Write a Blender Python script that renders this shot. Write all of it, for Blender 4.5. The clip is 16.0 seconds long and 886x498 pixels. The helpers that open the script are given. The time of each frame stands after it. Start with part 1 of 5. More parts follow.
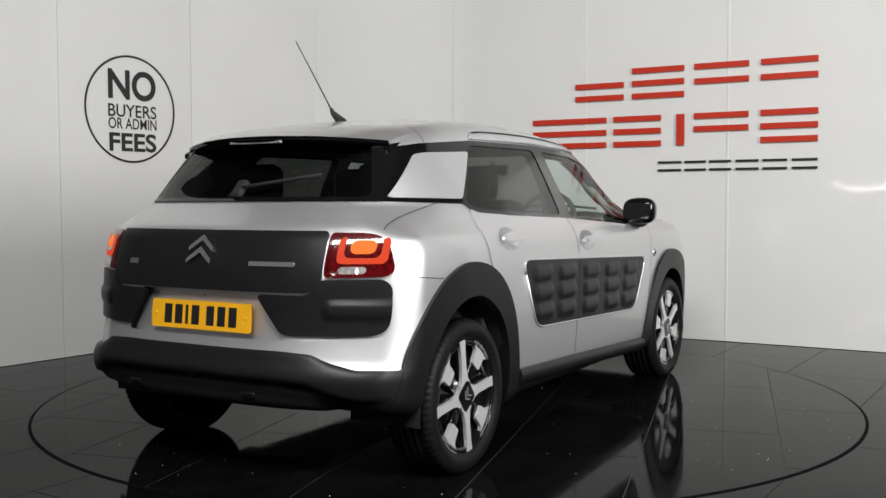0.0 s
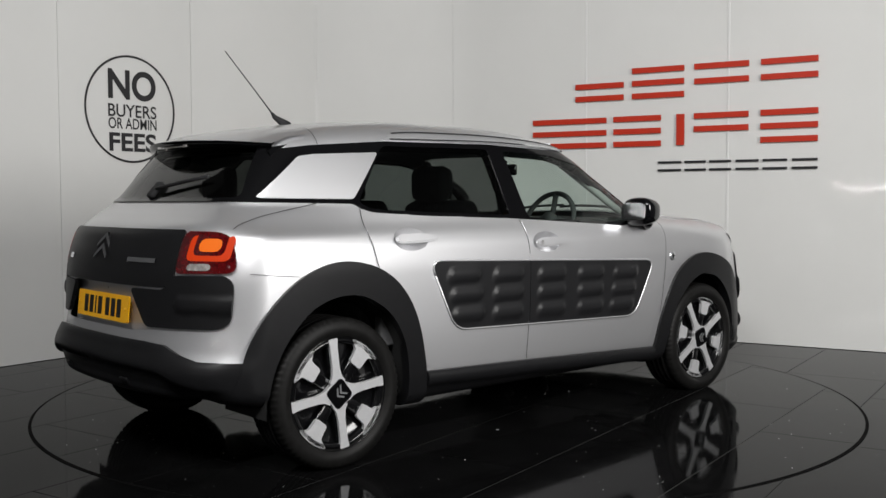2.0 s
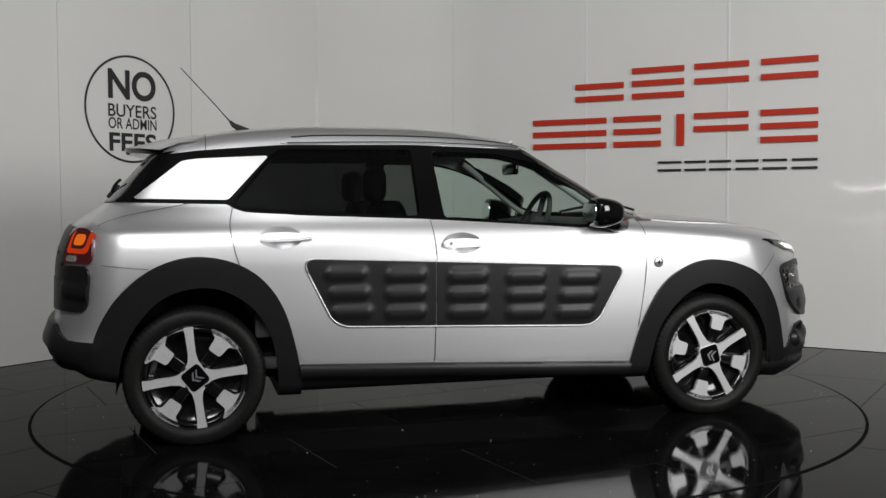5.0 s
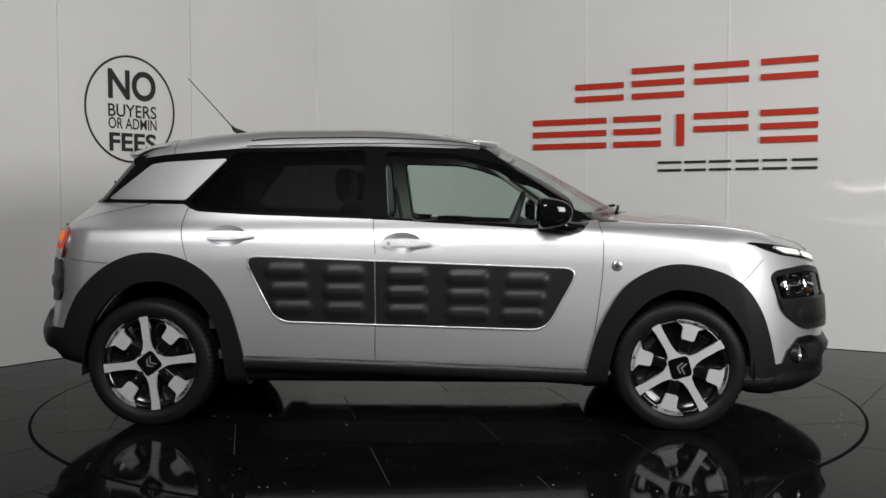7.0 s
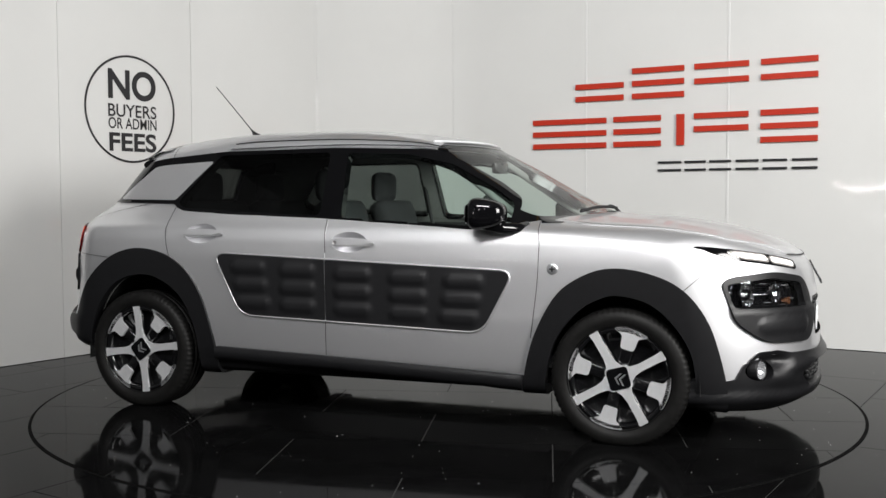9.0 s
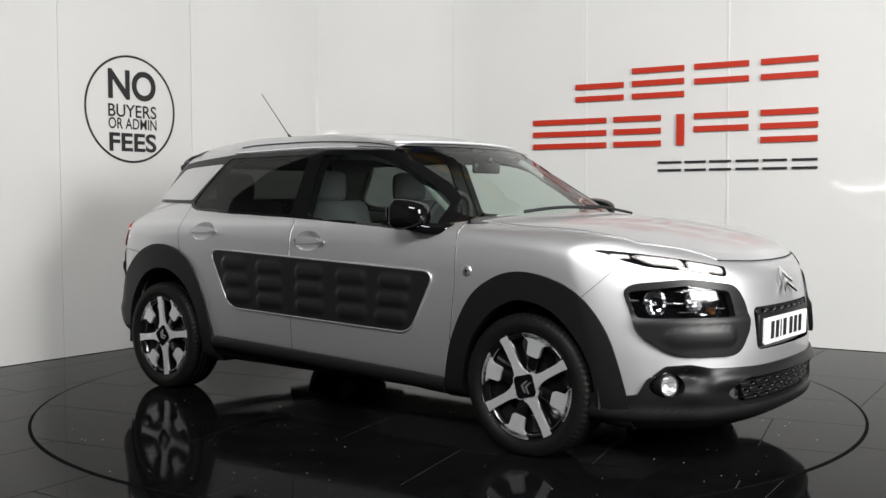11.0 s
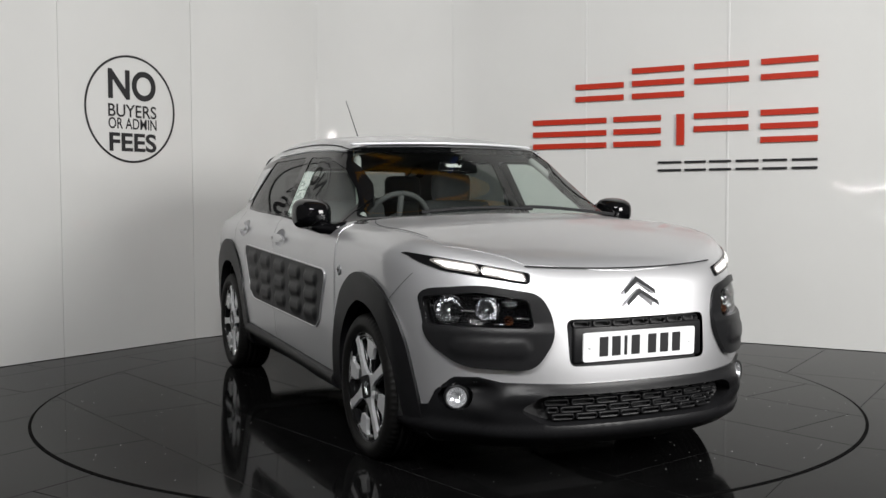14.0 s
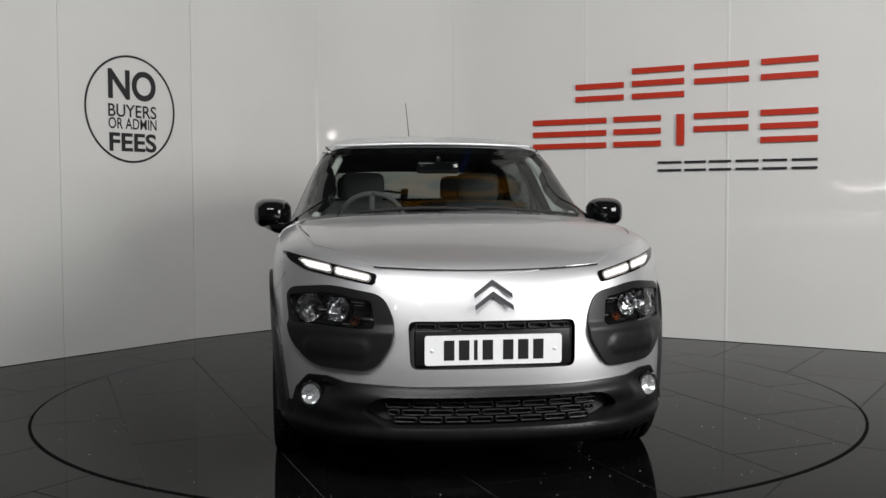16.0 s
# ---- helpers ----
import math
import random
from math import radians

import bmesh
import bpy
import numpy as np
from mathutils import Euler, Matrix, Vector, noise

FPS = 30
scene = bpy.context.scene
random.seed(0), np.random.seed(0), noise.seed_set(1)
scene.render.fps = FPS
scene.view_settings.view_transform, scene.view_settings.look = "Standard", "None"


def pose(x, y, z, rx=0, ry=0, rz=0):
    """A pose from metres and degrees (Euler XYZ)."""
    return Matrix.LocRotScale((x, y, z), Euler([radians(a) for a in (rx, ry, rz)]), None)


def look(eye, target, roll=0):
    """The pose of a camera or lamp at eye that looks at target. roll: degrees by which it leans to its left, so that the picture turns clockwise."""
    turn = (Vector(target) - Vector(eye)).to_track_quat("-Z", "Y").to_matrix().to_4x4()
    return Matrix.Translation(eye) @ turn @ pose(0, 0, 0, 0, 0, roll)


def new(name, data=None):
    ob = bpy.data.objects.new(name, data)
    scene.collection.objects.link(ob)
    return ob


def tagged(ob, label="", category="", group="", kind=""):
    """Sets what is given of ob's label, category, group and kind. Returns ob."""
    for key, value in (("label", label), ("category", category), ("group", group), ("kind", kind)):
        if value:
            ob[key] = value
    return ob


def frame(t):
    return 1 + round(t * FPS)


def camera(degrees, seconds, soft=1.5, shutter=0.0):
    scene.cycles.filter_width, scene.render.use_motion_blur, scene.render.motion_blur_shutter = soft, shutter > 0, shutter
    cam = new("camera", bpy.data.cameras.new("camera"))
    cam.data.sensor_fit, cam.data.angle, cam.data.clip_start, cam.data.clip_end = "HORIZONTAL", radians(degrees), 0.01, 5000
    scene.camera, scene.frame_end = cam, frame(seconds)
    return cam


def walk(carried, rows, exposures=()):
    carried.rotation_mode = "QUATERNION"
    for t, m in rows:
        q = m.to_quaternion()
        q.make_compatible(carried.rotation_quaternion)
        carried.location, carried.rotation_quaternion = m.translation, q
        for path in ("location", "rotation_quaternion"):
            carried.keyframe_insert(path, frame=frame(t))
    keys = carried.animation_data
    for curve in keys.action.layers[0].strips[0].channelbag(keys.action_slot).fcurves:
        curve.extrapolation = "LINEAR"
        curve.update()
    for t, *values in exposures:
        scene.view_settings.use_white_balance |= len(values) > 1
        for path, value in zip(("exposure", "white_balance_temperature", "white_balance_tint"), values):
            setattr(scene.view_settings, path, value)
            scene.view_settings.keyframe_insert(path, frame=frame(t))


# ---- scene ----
from mathutils import geometry

# the camera stands still on a tripod
EYE = (0.0, -5.702, 1.108)
AIM = (-0.025, 0.291, 0.814)
cam = camera(48.18, 16.0, soft=1.5)
# the clip's camera darkens and brightens its picture as the car turns
EXPOSURES = [(0, -0.27), (0.5, -0.27), (1, -0.27), (1.5, -0.32), (2, -0.51), (2.5, -0.67), (3, -0.77), (3.5, -0.82), (4, -0.84), (6.5, -0.84), (7, -0.7), (7.5, -0.44), (8, -0.29), (8.5, -0.17), (9, -0.14), (11.5, -0.05), (12, -0.03), (12.5, -0.06), (13, -0.1), (13.5, -0.2), (14, -0.34), (14.5, -0.41), (15, -0.44), (15.5, -0.47), (16, -0.64)]
walk(cam, [(0.0, look(EYE, AIM, -0.2)), (16.0, look(EYE, AIM, -0.2))], exposures=EXPOSURES)

# turn of the turntable, seconds and degrees
TURN = [(0, 59.52), (0.5, 55.01), (1, 50.56), (1.5, 46.14), (2, 41.68), (2.5, 37.18), (3, 32.65), (3.5, 28.11), (4, 23.6),
        (5.25, 12.55), (6.5, 1.61), (7, -2.76), (7.5, -7.12), (8, -11.43), (8.5, -15.73), (9, -20.12), (10.25, -31.5), (11.5, -42.95),
        (12, -47.44), (12.5, -51.95), (13, -56.43), (13.5, -60.79), (14, -65.08), (14.5, -69.33), (15, -73.5), (15.5, -77.74), (16, -82.21)]
CAR_Y = -0.097  # the car's centre line lies beside the turntable's centre
RING = 2.24

# ---- light ----
world = bpy.data.worlds.new("world")
scene.world = world
world.use_nodes = True
world.node_tree.nodes["Background"].inputs[0].default_value = (0.75, 0.85, 1.0, 1)
world.node_tree.nodes["Background"].inputs[1].default_value = 0.05


def area_lamp(name, eye, target, sx, sy, watts, color=(1, 1, 1), spread=180):
    d = bpy.data.lights.new(name, "AREA")
    d.shape, d.size, d.size_y, d.energy, d.color = "RECTANGLE", sx, sy, watts, color
    d.spread = radians(spread)
    ob = new(name, d)
    ob.matrix_world = look(eye, target)
    return ob


# a wide lamp high behind the camera and a softbox at its side
area_lamp("lamp_side", (4.0, -4.5, 2.35), (-0.6, 0.4, 0.8), 2.0, 1.8, 370, (1, 0.985, 0.965))
area_lamp("lamp_front", (-0.9, -7.2, 5.9), (0, 0.6, 0.2), 4.2, 1.7, 960, (0.995, 0.99, 0.985))


# ---- materials ----
def material(name, color, rough=0.5, metal=0.0, coat=0.0, var=0.0, scale=8.0, bump=0.0, bump_scale=200.0, rough_var=0.0, spec=0.5, coat_rough=0.03):
    """A surface with stains at one scale and fine grain at another."""
    m = bpy.data.materials.new(name)
    m.use_nodes = True
    t = m.node_tree
    b = t.nodes["Principled BSDF"]
    b.inputs["Base Color"].default_value = (*color, 1)
    b.inputs["Roughness"].default_value = rough
    b.inputs["Metallic"].default_value = metal
    b.inputs["Coat Weight"].default_value = coat
    b.inputs["Coat Roughness"].default_value = coat_rough
    b.inputs["Specular IOR Level"].default_value = spec
    co = t.nodes.new("ShaderNodeTexCoord")
    if var or rough_var:
        n = t.nodes.new("ShaderNodeTexNoise")
        n.inputs["Scale"].default_value = scale
        n.inputs["Detail"].default_value = 6
        n.inputs["Roughness"].default_value = 0.62
        t.links.new(co.outputs["Object"], n.inputs["Vector"])
        if var:
            r = t.nodes.new("ShaderNodeMapRange")
            r.inputs["From Min"].default_value, r.inputs["From Max"].default_value = 0.3, 0.7
            r.inputs["To Min"].default_value, r.inputs["To Max"].default_value = 1 - var, 1 + var
            t.links.new(n.outputs["Fac"], r.inputs["Value"])
            mx = t.nodes.new("ShaderNodeMix")
            mx.data_type, mx.blend_type = "RGBA", "MULTIPLY"
            mx.inputs["Factor"].default_value = 1
            mx.inputs["A"].default_value = (*color, 1)
            t.links.new(r.outputs["Result"], mx.inputs["B"])
            t.links.new(mx.outputs["Result"], b.inputs["Base Color"])
        if rough_var:
            r2 = t.nodes.new("ShaderNodeMapRange")
            r2.inputs["From Min"].default_value, r2.inputs["From Max"].default_value = 0.3, 0.7
            r2.inputs["To Min"].default_value, r2.inputs["To Max"].default_value = max(0.01, rough - rough_var), rough + rough_var
            t.links.new(n.outputs["Fac"], r2.inputs["Value"])
            t.links.new(r2.outputs["Result"], b.inputs["Roughness"])
    if bump:
        n2 = t.nodes.new("ShaderNodeTexNoise")
        n2.inputs["Scale"].default_value = bump_scale
        n2.inputs["Detail"].default_value = 3
        t.links.new(co.outputs["Object"], n2.inputs["Vector"])
        bp = t.nodes.new("ShaderNodeBump")
        bp.inputs["Strength"].default_value = bump
        bp.inputs["Distance"].default_value = 0.002
        t.links.new(n2.outputs["Fac"], bp.inputs["Height"])
        t.links.new(bp.outputs["Normal"], b.inputs["Normal"])
    return m


def glass_material(name, tint, gloss=0.02):
    """A thin sheet: tinted light goes through, and the angle drives the gloss."""
    m = bpy.data.materials.new(name)
    m.use_nodes = True
    t = m.node_tree
    t.nodes.remove(t.nodes["Principled BSDF"])
    tr, gl, mx, lw, pw, mr = (t.nodes.new(k) for k in ("ShaderNodeBsdfTransparent", "ShaderNodeBsdfGlossy", "ShaderNodeMixShader", "ShaderNodeLayerWeight", "ShaderNodeMath", "ShaderNodeMapRange"))
    tr.inputs["Color"].default_value = (*tint, 1)
    gl.inputs["Roughness"].default_value = gloss
    lw.inputs["Blend"].default_value = 0.5
    pw.operation = "POWER"
    pw.inputs[1].default_value = 5.0
    mr.inputs["To Min"].default_value, mr.inputs["To Max"].default_value = 0.04, 0.9
    t.links.new(lw.outputs["Facing"], pw.inputs[0])
    t.links.new(pw.outputs[0], mr.inputs["Value"])
    t.links.new(mr.outputs["Result"], mx.inputs["Fac"])
    t.links.new(tr.outputs["BSDF"], mx.inputs[1])
    t.links.new(gl.outputs["BSDF"], mx.inputs[2])
    t.links.new(mx.outputs["Shader"], t.nodes["Material Output"].inputs["Surface"])
    return m


def glow_material(name, color, strength):
    m = bpy.data.materials.new(name)
    m.use_nodes = True
    b = m.node_tree.nodes["Principled BSDF"]
    b.inputs["Base Color"].default_value = (*[c * 0.15 for c in color], 1)
    b.inputs["Emission Color"].default_value = (*color, 1)
    b.inputs["Emission Strength"].default_value = strength
    b.inputs["Roughness"].default_value = 0.5
    b.inputs["Specular IOR Level"].default_value = 0.15
    return m


WALL = material("white_gloss_panel", (0.68, 0.68, 0.665), 0.045, var=0.02, scale=1.3, rough_var=0.02, bump=0.02, bump_scale=3.0, spec=0.26)
JOINT = material("joint_strip", (0.7, 0.7, 0.69), 0.3, var=0.03)
TILE = material("black_polished_tile", (0.0035, 0.0035, 0.0036), 0.06, var=0.3, scale=5, rough_var=0.035, spec=0.036)
GROUT = material("dark_grout", (0.03, 0.03, 0.029), 0.75, var=0.3, scale=30)
GAP_BLACK = material("gap_black", (0.002, 0.002, 0.002), 0.9, var=0.2, spec=0.05)
RED = material("red_acrylic", (0.46, 0.028, 0.010), 0.42, var=0.04, spec=0.3)
BLACK_SIGN = material("black_acrylic", (0.012, 0.012, 0.014), 0.35, var=0.05)
CEIL = material("grey_ceiling", (0.18, 0.182, 0.185), 0.8, var=0.1, scale=1.0)
BACK = material("grey_back_wall", (0.12, 0.121, 0.123), 0.8, var=0.15, scale=0.7)
PAINT = material("silver_metallic_paint", (0.74, 0.741, 0.757), 0.46, metal=0.91, coat=0.7, var=0.035, scale=900, coat_rough=0.02)
PLASTIC = material("grained_black_plastic", (0.008, 0.008, 0.0088), 0.38, var=0.12, scale=20, bump=0.12, bump_scale=900, spec=0.28)
RUBBER_PAD = material("soft_black_pad", (0.010, 0.010, 0.011), 0.42, var=0.06, scale=30, bump=0.1, bump_scale=700, spec=0.32)
PIANO = material("gloss_black", (0.003, 0.003, 0.0035), 0.06, spec=0.4)
DARKIN = material("dark_interior", (0.06, 0.06, 0.062), 0.85, var=0.1, scale=10)
LINER = material("grey_headlining", (0.34, 0.345, 0.335), 0.9, var=0.08, scale=20)
SEAT = material("dark_seat_cloth", (0.06, 0.061, 0.065), 0.95, var=0.15, scale=60, bump=0.3, bump_scale=500)
BELT = material("seat_belt_blue", (0.01, 0.03, 0.16), 0.8, var=0.1)
TYRE = material("tyre_rubber", (0.007, 0.0068, 0.0066), 0.5, var=0.3, scale=40, bump=0.15, bump_scale=300, spec=0.15)
ALLOY = material("machined_alloy", (0.88, 0.885, 0.90), 0.32, metal=0.65, var=0.04, scale=60)
ALLOY_BLACK = material("black_alloy", (0.004, 0.004, 0.0045), 0.16, coat=0.25, spec=0.3)
CHROME = material("chrome", (0.85, 0.86, 0.88), 0.08, metal=1.0)
SILVER_TRIM = material("satin_silver", (0.7, 0.71, 0.73), 0.28, metal=0.9)
# near-white: the highlight on the roof's front lip is in the colour
HIGHLIGHT_STRIP = material("highlight_white_strip", (0.85, 0.86, 0.88), 0.35, metal=0.3)
DISC = material("brake_steel", (0.35, 0.34, 0.33), 0.4, metal=1.0, var=0.2, scale=60)
SEAM = material("panel_gap", (0.008, 0.008, 0.009), 0.8)
YELLOW = material("yellow_plate", (0.85, 0.42, 0.01), 0.35, var=0.03, scale=20)
WHITE_PLATE = material("white_plate", (0.8, 0.81, 0.82), 0.35, var=0.03, scale=20)
INK = material("plate_black", (0.008, 0.008, 0.009), 0.5)
RED_LENS = material("red_lens", (0.07, 0.002, 0.003), 0.1, coat=0.7, var=0.6, scale=45)
CLEAR_LENS = material("smoky_lens", (0.42, 0.40, 0.38), 0.06, coat=1.0, metal=0.4, var=0.5, scale=60)
AMBER = material("amber_bowl", (0.26, 0.11, 0.05), 0.15, metal=0.7, bump=0.6, bump_scale=60)
HEAD_BOWL = material("faceted_chrome", (0.72, 0.72, 0.73), 0.1, metal=1.0, bump=1.0, bump_scale=38)
REFLECTOR = material("lamp_reflector", (0.8, 0.8, 0.81), 0.16, metal=0.75, bump=0.8, bump_scale=70)
YELLOW_STEEL = material("yellow_painted_steel", (0.75, 0.38, 0.02), 0.45, var=0.08, scale=6)
HOUSING = material("wheel_housing_felt", (0.006, 0.006, 0.006), 0.95, var=0.2, scale=20)
TAIL_GLOW = glow_material("tail_light_glow", (1.0, 0.07, 0.008), 0.62)
BRAKE_GLOW = glow_material("warm_brake_glow", (1.0, 0.19, 0.015), 1.05)
DRL_GLOW = glow_material("daylight_led", (1.0, 0.98, 0.95), 1.7)
LAMP_GLOW = glow_material("room_lamp_glow", (1.0, 0.98, 0.95), 60.0)
GLASS = glass_material("window_glass", (0.72, 0.80, 0.76))
REARGLASS = glass_material("rear_glass", (0.24, 0.25, 0.24))
TINT = glass_material("tinted_glass", (0.13, 0.14, 0.135))
WSGLASS = glass_material("windscreen_glass", (0.87, 0.92, 0.89))
HEADGLASS = glass_material("headlight_glass", (0.93, 0.94, 0.95))
DUST = material("pale_dust", (0.7, 0.7, 0.7), 0.9)


# ---- mesh helpers ----
def part(name, bm, mat, parent=None, label="", smooth=True):
    """Links a bmesh as one object, under a thing or a part."""
    me = bpy.data.meshes.new(name)
    bm.to_mesh(me)
    bm.free()
    if smooth:
        for p in me.polygons:
            p.use_smooth = True
    me.materials.append(mat)
    ob = new(name, me)
    if parent is not None:
        ob.parent = parent
    if label:
        tagged(ob, label)
    return ob


def box(bm, cx, cy, cz, sx, sy, sz, m=None, bevel=0.0):
    r = bmesh.ops.create_cube(bm, size=1.0, matrix=Matrix.Translation((cx, cy, cz)) @ Matrix.Diagonal((sx, sy, sz, 1)))
    if bevel:
        es = list({e for v in r["verts"] for e in v.link_edges})
        vs = bmesh.ops.bevel(bm, geom=es, offset=bevel, segments=2, affect="EDGES", profile=0.5)["verts"]
        r = {"verts": list({v for v in vs} | {v for v in r["verts"] if v.is_valid})}
    if m is not None:
        bmesh.ops.transform(bm, matrix=m, verts=r["verts"])
    return r["verts"]


def prism(bm, outline, z0, z1, m=None):
    """An outline in the xy plane, extruded from z0 to z1."""
    lo = [bm.verts.new((x, y, z0)) for x, y in outline]
    hi = [bm.verts.new((x, y, z1)) for x, y in outline]
    n = len(outline)
    bm.faces.new(hi)
    bm.faces.new(lo[::-1])
    for i in range(n):
        bm.faces.new((lo[i], lo[(i + 1) % n], hi[(i + 1) % n], hi[i]))
    if m is not None:
        bmesh.ops.transform(bm, matrix=m, verts=lo + hi)
    return lo + hi


def lathe(bm, profile, steps, m=None, closed=False):
    """Turns a profile of (radius, along) round the y axis."""
    rings = []
    for i in range(steps):
        a = 2 * math.pi * i / steps
        rings.append([bm.verts.new((r * math.cos(a), y, r * math.sin(a))) for r, y in profile])
    k = len(profile)
    for i in range(steps):
        A, B = rings[i], rings[(i + 1) % steps]
        for j in range(k if closed else k - 1):
            bm.faces.new((A[j], A[(j + 1) % k], B[(j + 1) % k], B[j]))
    vs = [v for r in rings for v in r]
    if m is not None:
        bmesh.ops.transform(bm, matrix=m, verts=vs)
    return vs


def tube(bm, pts, radius, sides=8, taper=None):
    rings = []
    n = len(pts)
    for i, p in enumerate(pts):
        p = Vector(p)
        d = (Vector(pts[min(i + 1, n - 1)]) - Vector(pts[max(i - 1, 0)])).normalized()
        u = d.cross(Vector((0.31, 0.17, 0.93))).normalized()
        w = d.cross(u)
        r = radius if taper is None else radius + (taper - radius) * i / (n - 1)
        rings.append([bm.verts.new(p + r * (math.cos(2 * math.pi * k / sides) * u + math.sin(2 * math.pi * k / sides) * w)) for k in range(sides)])
    for A, B in zip(rings, rings[1:]):
        for k in range(sides):
            bm.faces.new((A[k], A[(k + 1) % sides], B[(k + 1) % sides], B[k]))
    bm.faces.new(rings[0][::-1])
    bm.faces.new(rings[-1])


def rounded(pts, r, n=5):
    """A polygon with its corners rounded."""
    out = []
    k = len(pts)
    for i in range(k):
        p, a, b = Vector(pts[i]), Vector(pts[i - 1]), Vector(pts[(i + 1) % k])
        ra = min(r, 0.45 * (a - p).length, 0.45 * (b - p).length)
        s, e = p + (a - p).normalized() * ra, p + (b - p).normalized() * ra
        for j in range(n + 1):
            t = j / n
            q = (1 - t) ** 2 * s + 2 * t * (1 - t) * p + t * t * e
            out.append((q.x, q.y))
    return out


def curve_through(pts, n=6, closed=False):
    """Points on a smooth line through the given points."""
    P = [Vector(p) for p in pts]
    k = len(P)
    out = []
    for i in range(k if closed else k - 1):
        a, b, c, d = ((P[(i - 1) % k], P[i], P[(i + 1) % k], P[(i + 2) % k]) if closed else
                      (P[max(i - 1, 0)], P[i], P[i + 1], P[min(i + 2, k - 1)]))
        for j in range(n):
            t = j / n
            out.append(tuple(0.5 * (2 * b + (c - a) * t + (2 * a - 5 * b + 4 * c - d) * t * t + (3 * b - a - 3 * c + d) * t ** 3)))
    if not closed:
        out.append(tuple(P[-1]))
    return out


# ---- the room ----
WALL_LINE = [(-3.45, 0.30), (-2.73, 1.30), (-2.04, 2.25), (-1.16, 3.17), (0.065, 3.16), (1.16, 2.59), (2.18, 2.02), (3.2, 1.41), (4.3, 0.75)]
WALL_H = 4.6


def wall_curve():
    """The wall's line with its bends rounded."""
    pts = []
    L = WALL_LINE
    for i, p in enumerate(L):
        p = Vector(p)
        if i in (0, len(L) - 1):
            pts.append(p)
            continue
        a, b = Vector(L[i - 1]), Vector(L[i + 1])
        r = 0.04 if i in (1, 2, 3) else 0.25
        s, e = p + (a - p).normalized() * r, p + (b - p).normalized() * r
        for j in range(25):
            t = j / 24
            pts.append((1 - t) ** 2 * s + 2 * t * (1 - t) * p + t * t * e)
    return pts


SEAMS = [13 + 25 * k for k in range(7)]


def bent_sheet(bm, pts, back, front, z0, z1):
    """A sheet that follows a line in plan, from back to front of that line."""
    n = len(pts)
    nor = []
    for i in range(n):
        d = (pts[min(i + 1, n - 1)] - pts[max(i - 1, 0)]).normalized()
        nor.append(Vector((d.y, -d.x)))
    col = []
    for p, q in zip(pts, nor):
        f, k = p + q * front, p + q * back
        col.append([bm.verts.new((f.x, f.y, z0)), bm.verts.new((f.x, f.y, z1)), bm.verts.new((k.x, k.y, z1)), bm.verts.new((k.x, k.y, z0))])
    for A, B in zip(col, col[1:]):
        for j in range(4):
            bm.faces.new((A[j], B[j], B[(j + 1) % 4], A[(j + 1) % 4]))
    bm.faces.new(col[0][::-1])
    bm.faces.new(col[-1])


def trim_ends(pts, g):
    q = list(pts)
    q[0] = q[0] + (q[1] - q[0]).normalized() * g
    q[-1] = q[-1] + (q[-2] - q[-1]).normalized() * g
    return q


def build_room():
    # wall of glossy white panels, bent round the turntable
    pts = wall_curve()
    bm = bmesh.new()
    bent_sheet(bm, pts, -0.12, -0.006, 0, WALL_H)
    wall = tagged(part("wall_back", bm, JOINT, smooth=False), "white panelled studio wall bent round the turntable", "wall", kind="structure")
    cuts = [0] + SEAMS + [len(pts) - 1]
    for i0, i1 in zip(cuts, cuts[1:]):
        bm = bmesh.new()
        bent_sheet(bm, trim_ends(pts[i0:i1 + 1], 0.0025), -0.005, 0.0, 0, WALL_H)
        panel = part("panel", bm, WALL, wall)
        panel.data.set_sharp_from_angle(angle=radians(40))
    # cover strips on two of the joints
    for k in (4, 5):
        p = pts[SEAMS[k]]
        d = (pts[SEAMS[k] + 1] - pts[SEAMS[k] - 1]).normalized()
        bm = bmesh.new()
        box(bm, 0, 0, WALL_H / 2, 0.016, 0.006, WALL_H, Matrix.Translation((p.x + d.y * 0.003, p.y - d.x * 0.003, 0)) @ Matrix.Rotation(math.atan2(d.y, d.x), 4, "Z"), bevel=0.002)
        part("joint_strip", bm, JOINT, wall, smooth=False)
    # unseen hall, added to close the place behind the camera and bounce light
    for name, m, sx, sz in (("wall_left", pose(-6.0, -3.0, 3.1, 0, 0, 90), 15, 6.2), ("wall_right", pose(6.0, -3.0, 3.1, 0, 0, 90), 15, 6.2),
                            ("wall_front", pose(0, -10.5, 3.1), 12, 6.2), ("wall_far", pose(0, 4.5, 3.1), 12, 6.2)):
        bm = bmesh.new()
        box(bm, 0, 0, 0, sx, 0.15, sz, m)
        tagged(part(name, bm, BACK, smooth=False), "unseen plain grey hall wall", "wall", kind="structure")
    bm = bmesh.new()
    box(bm, 0, -3, 6.25, 12.4, 15.4, 0.1)
    tagged(part("ceiling", bm, CEIL, smooth=False), "unseen plain grey hall ceiling", "ceiling", kind="structure")


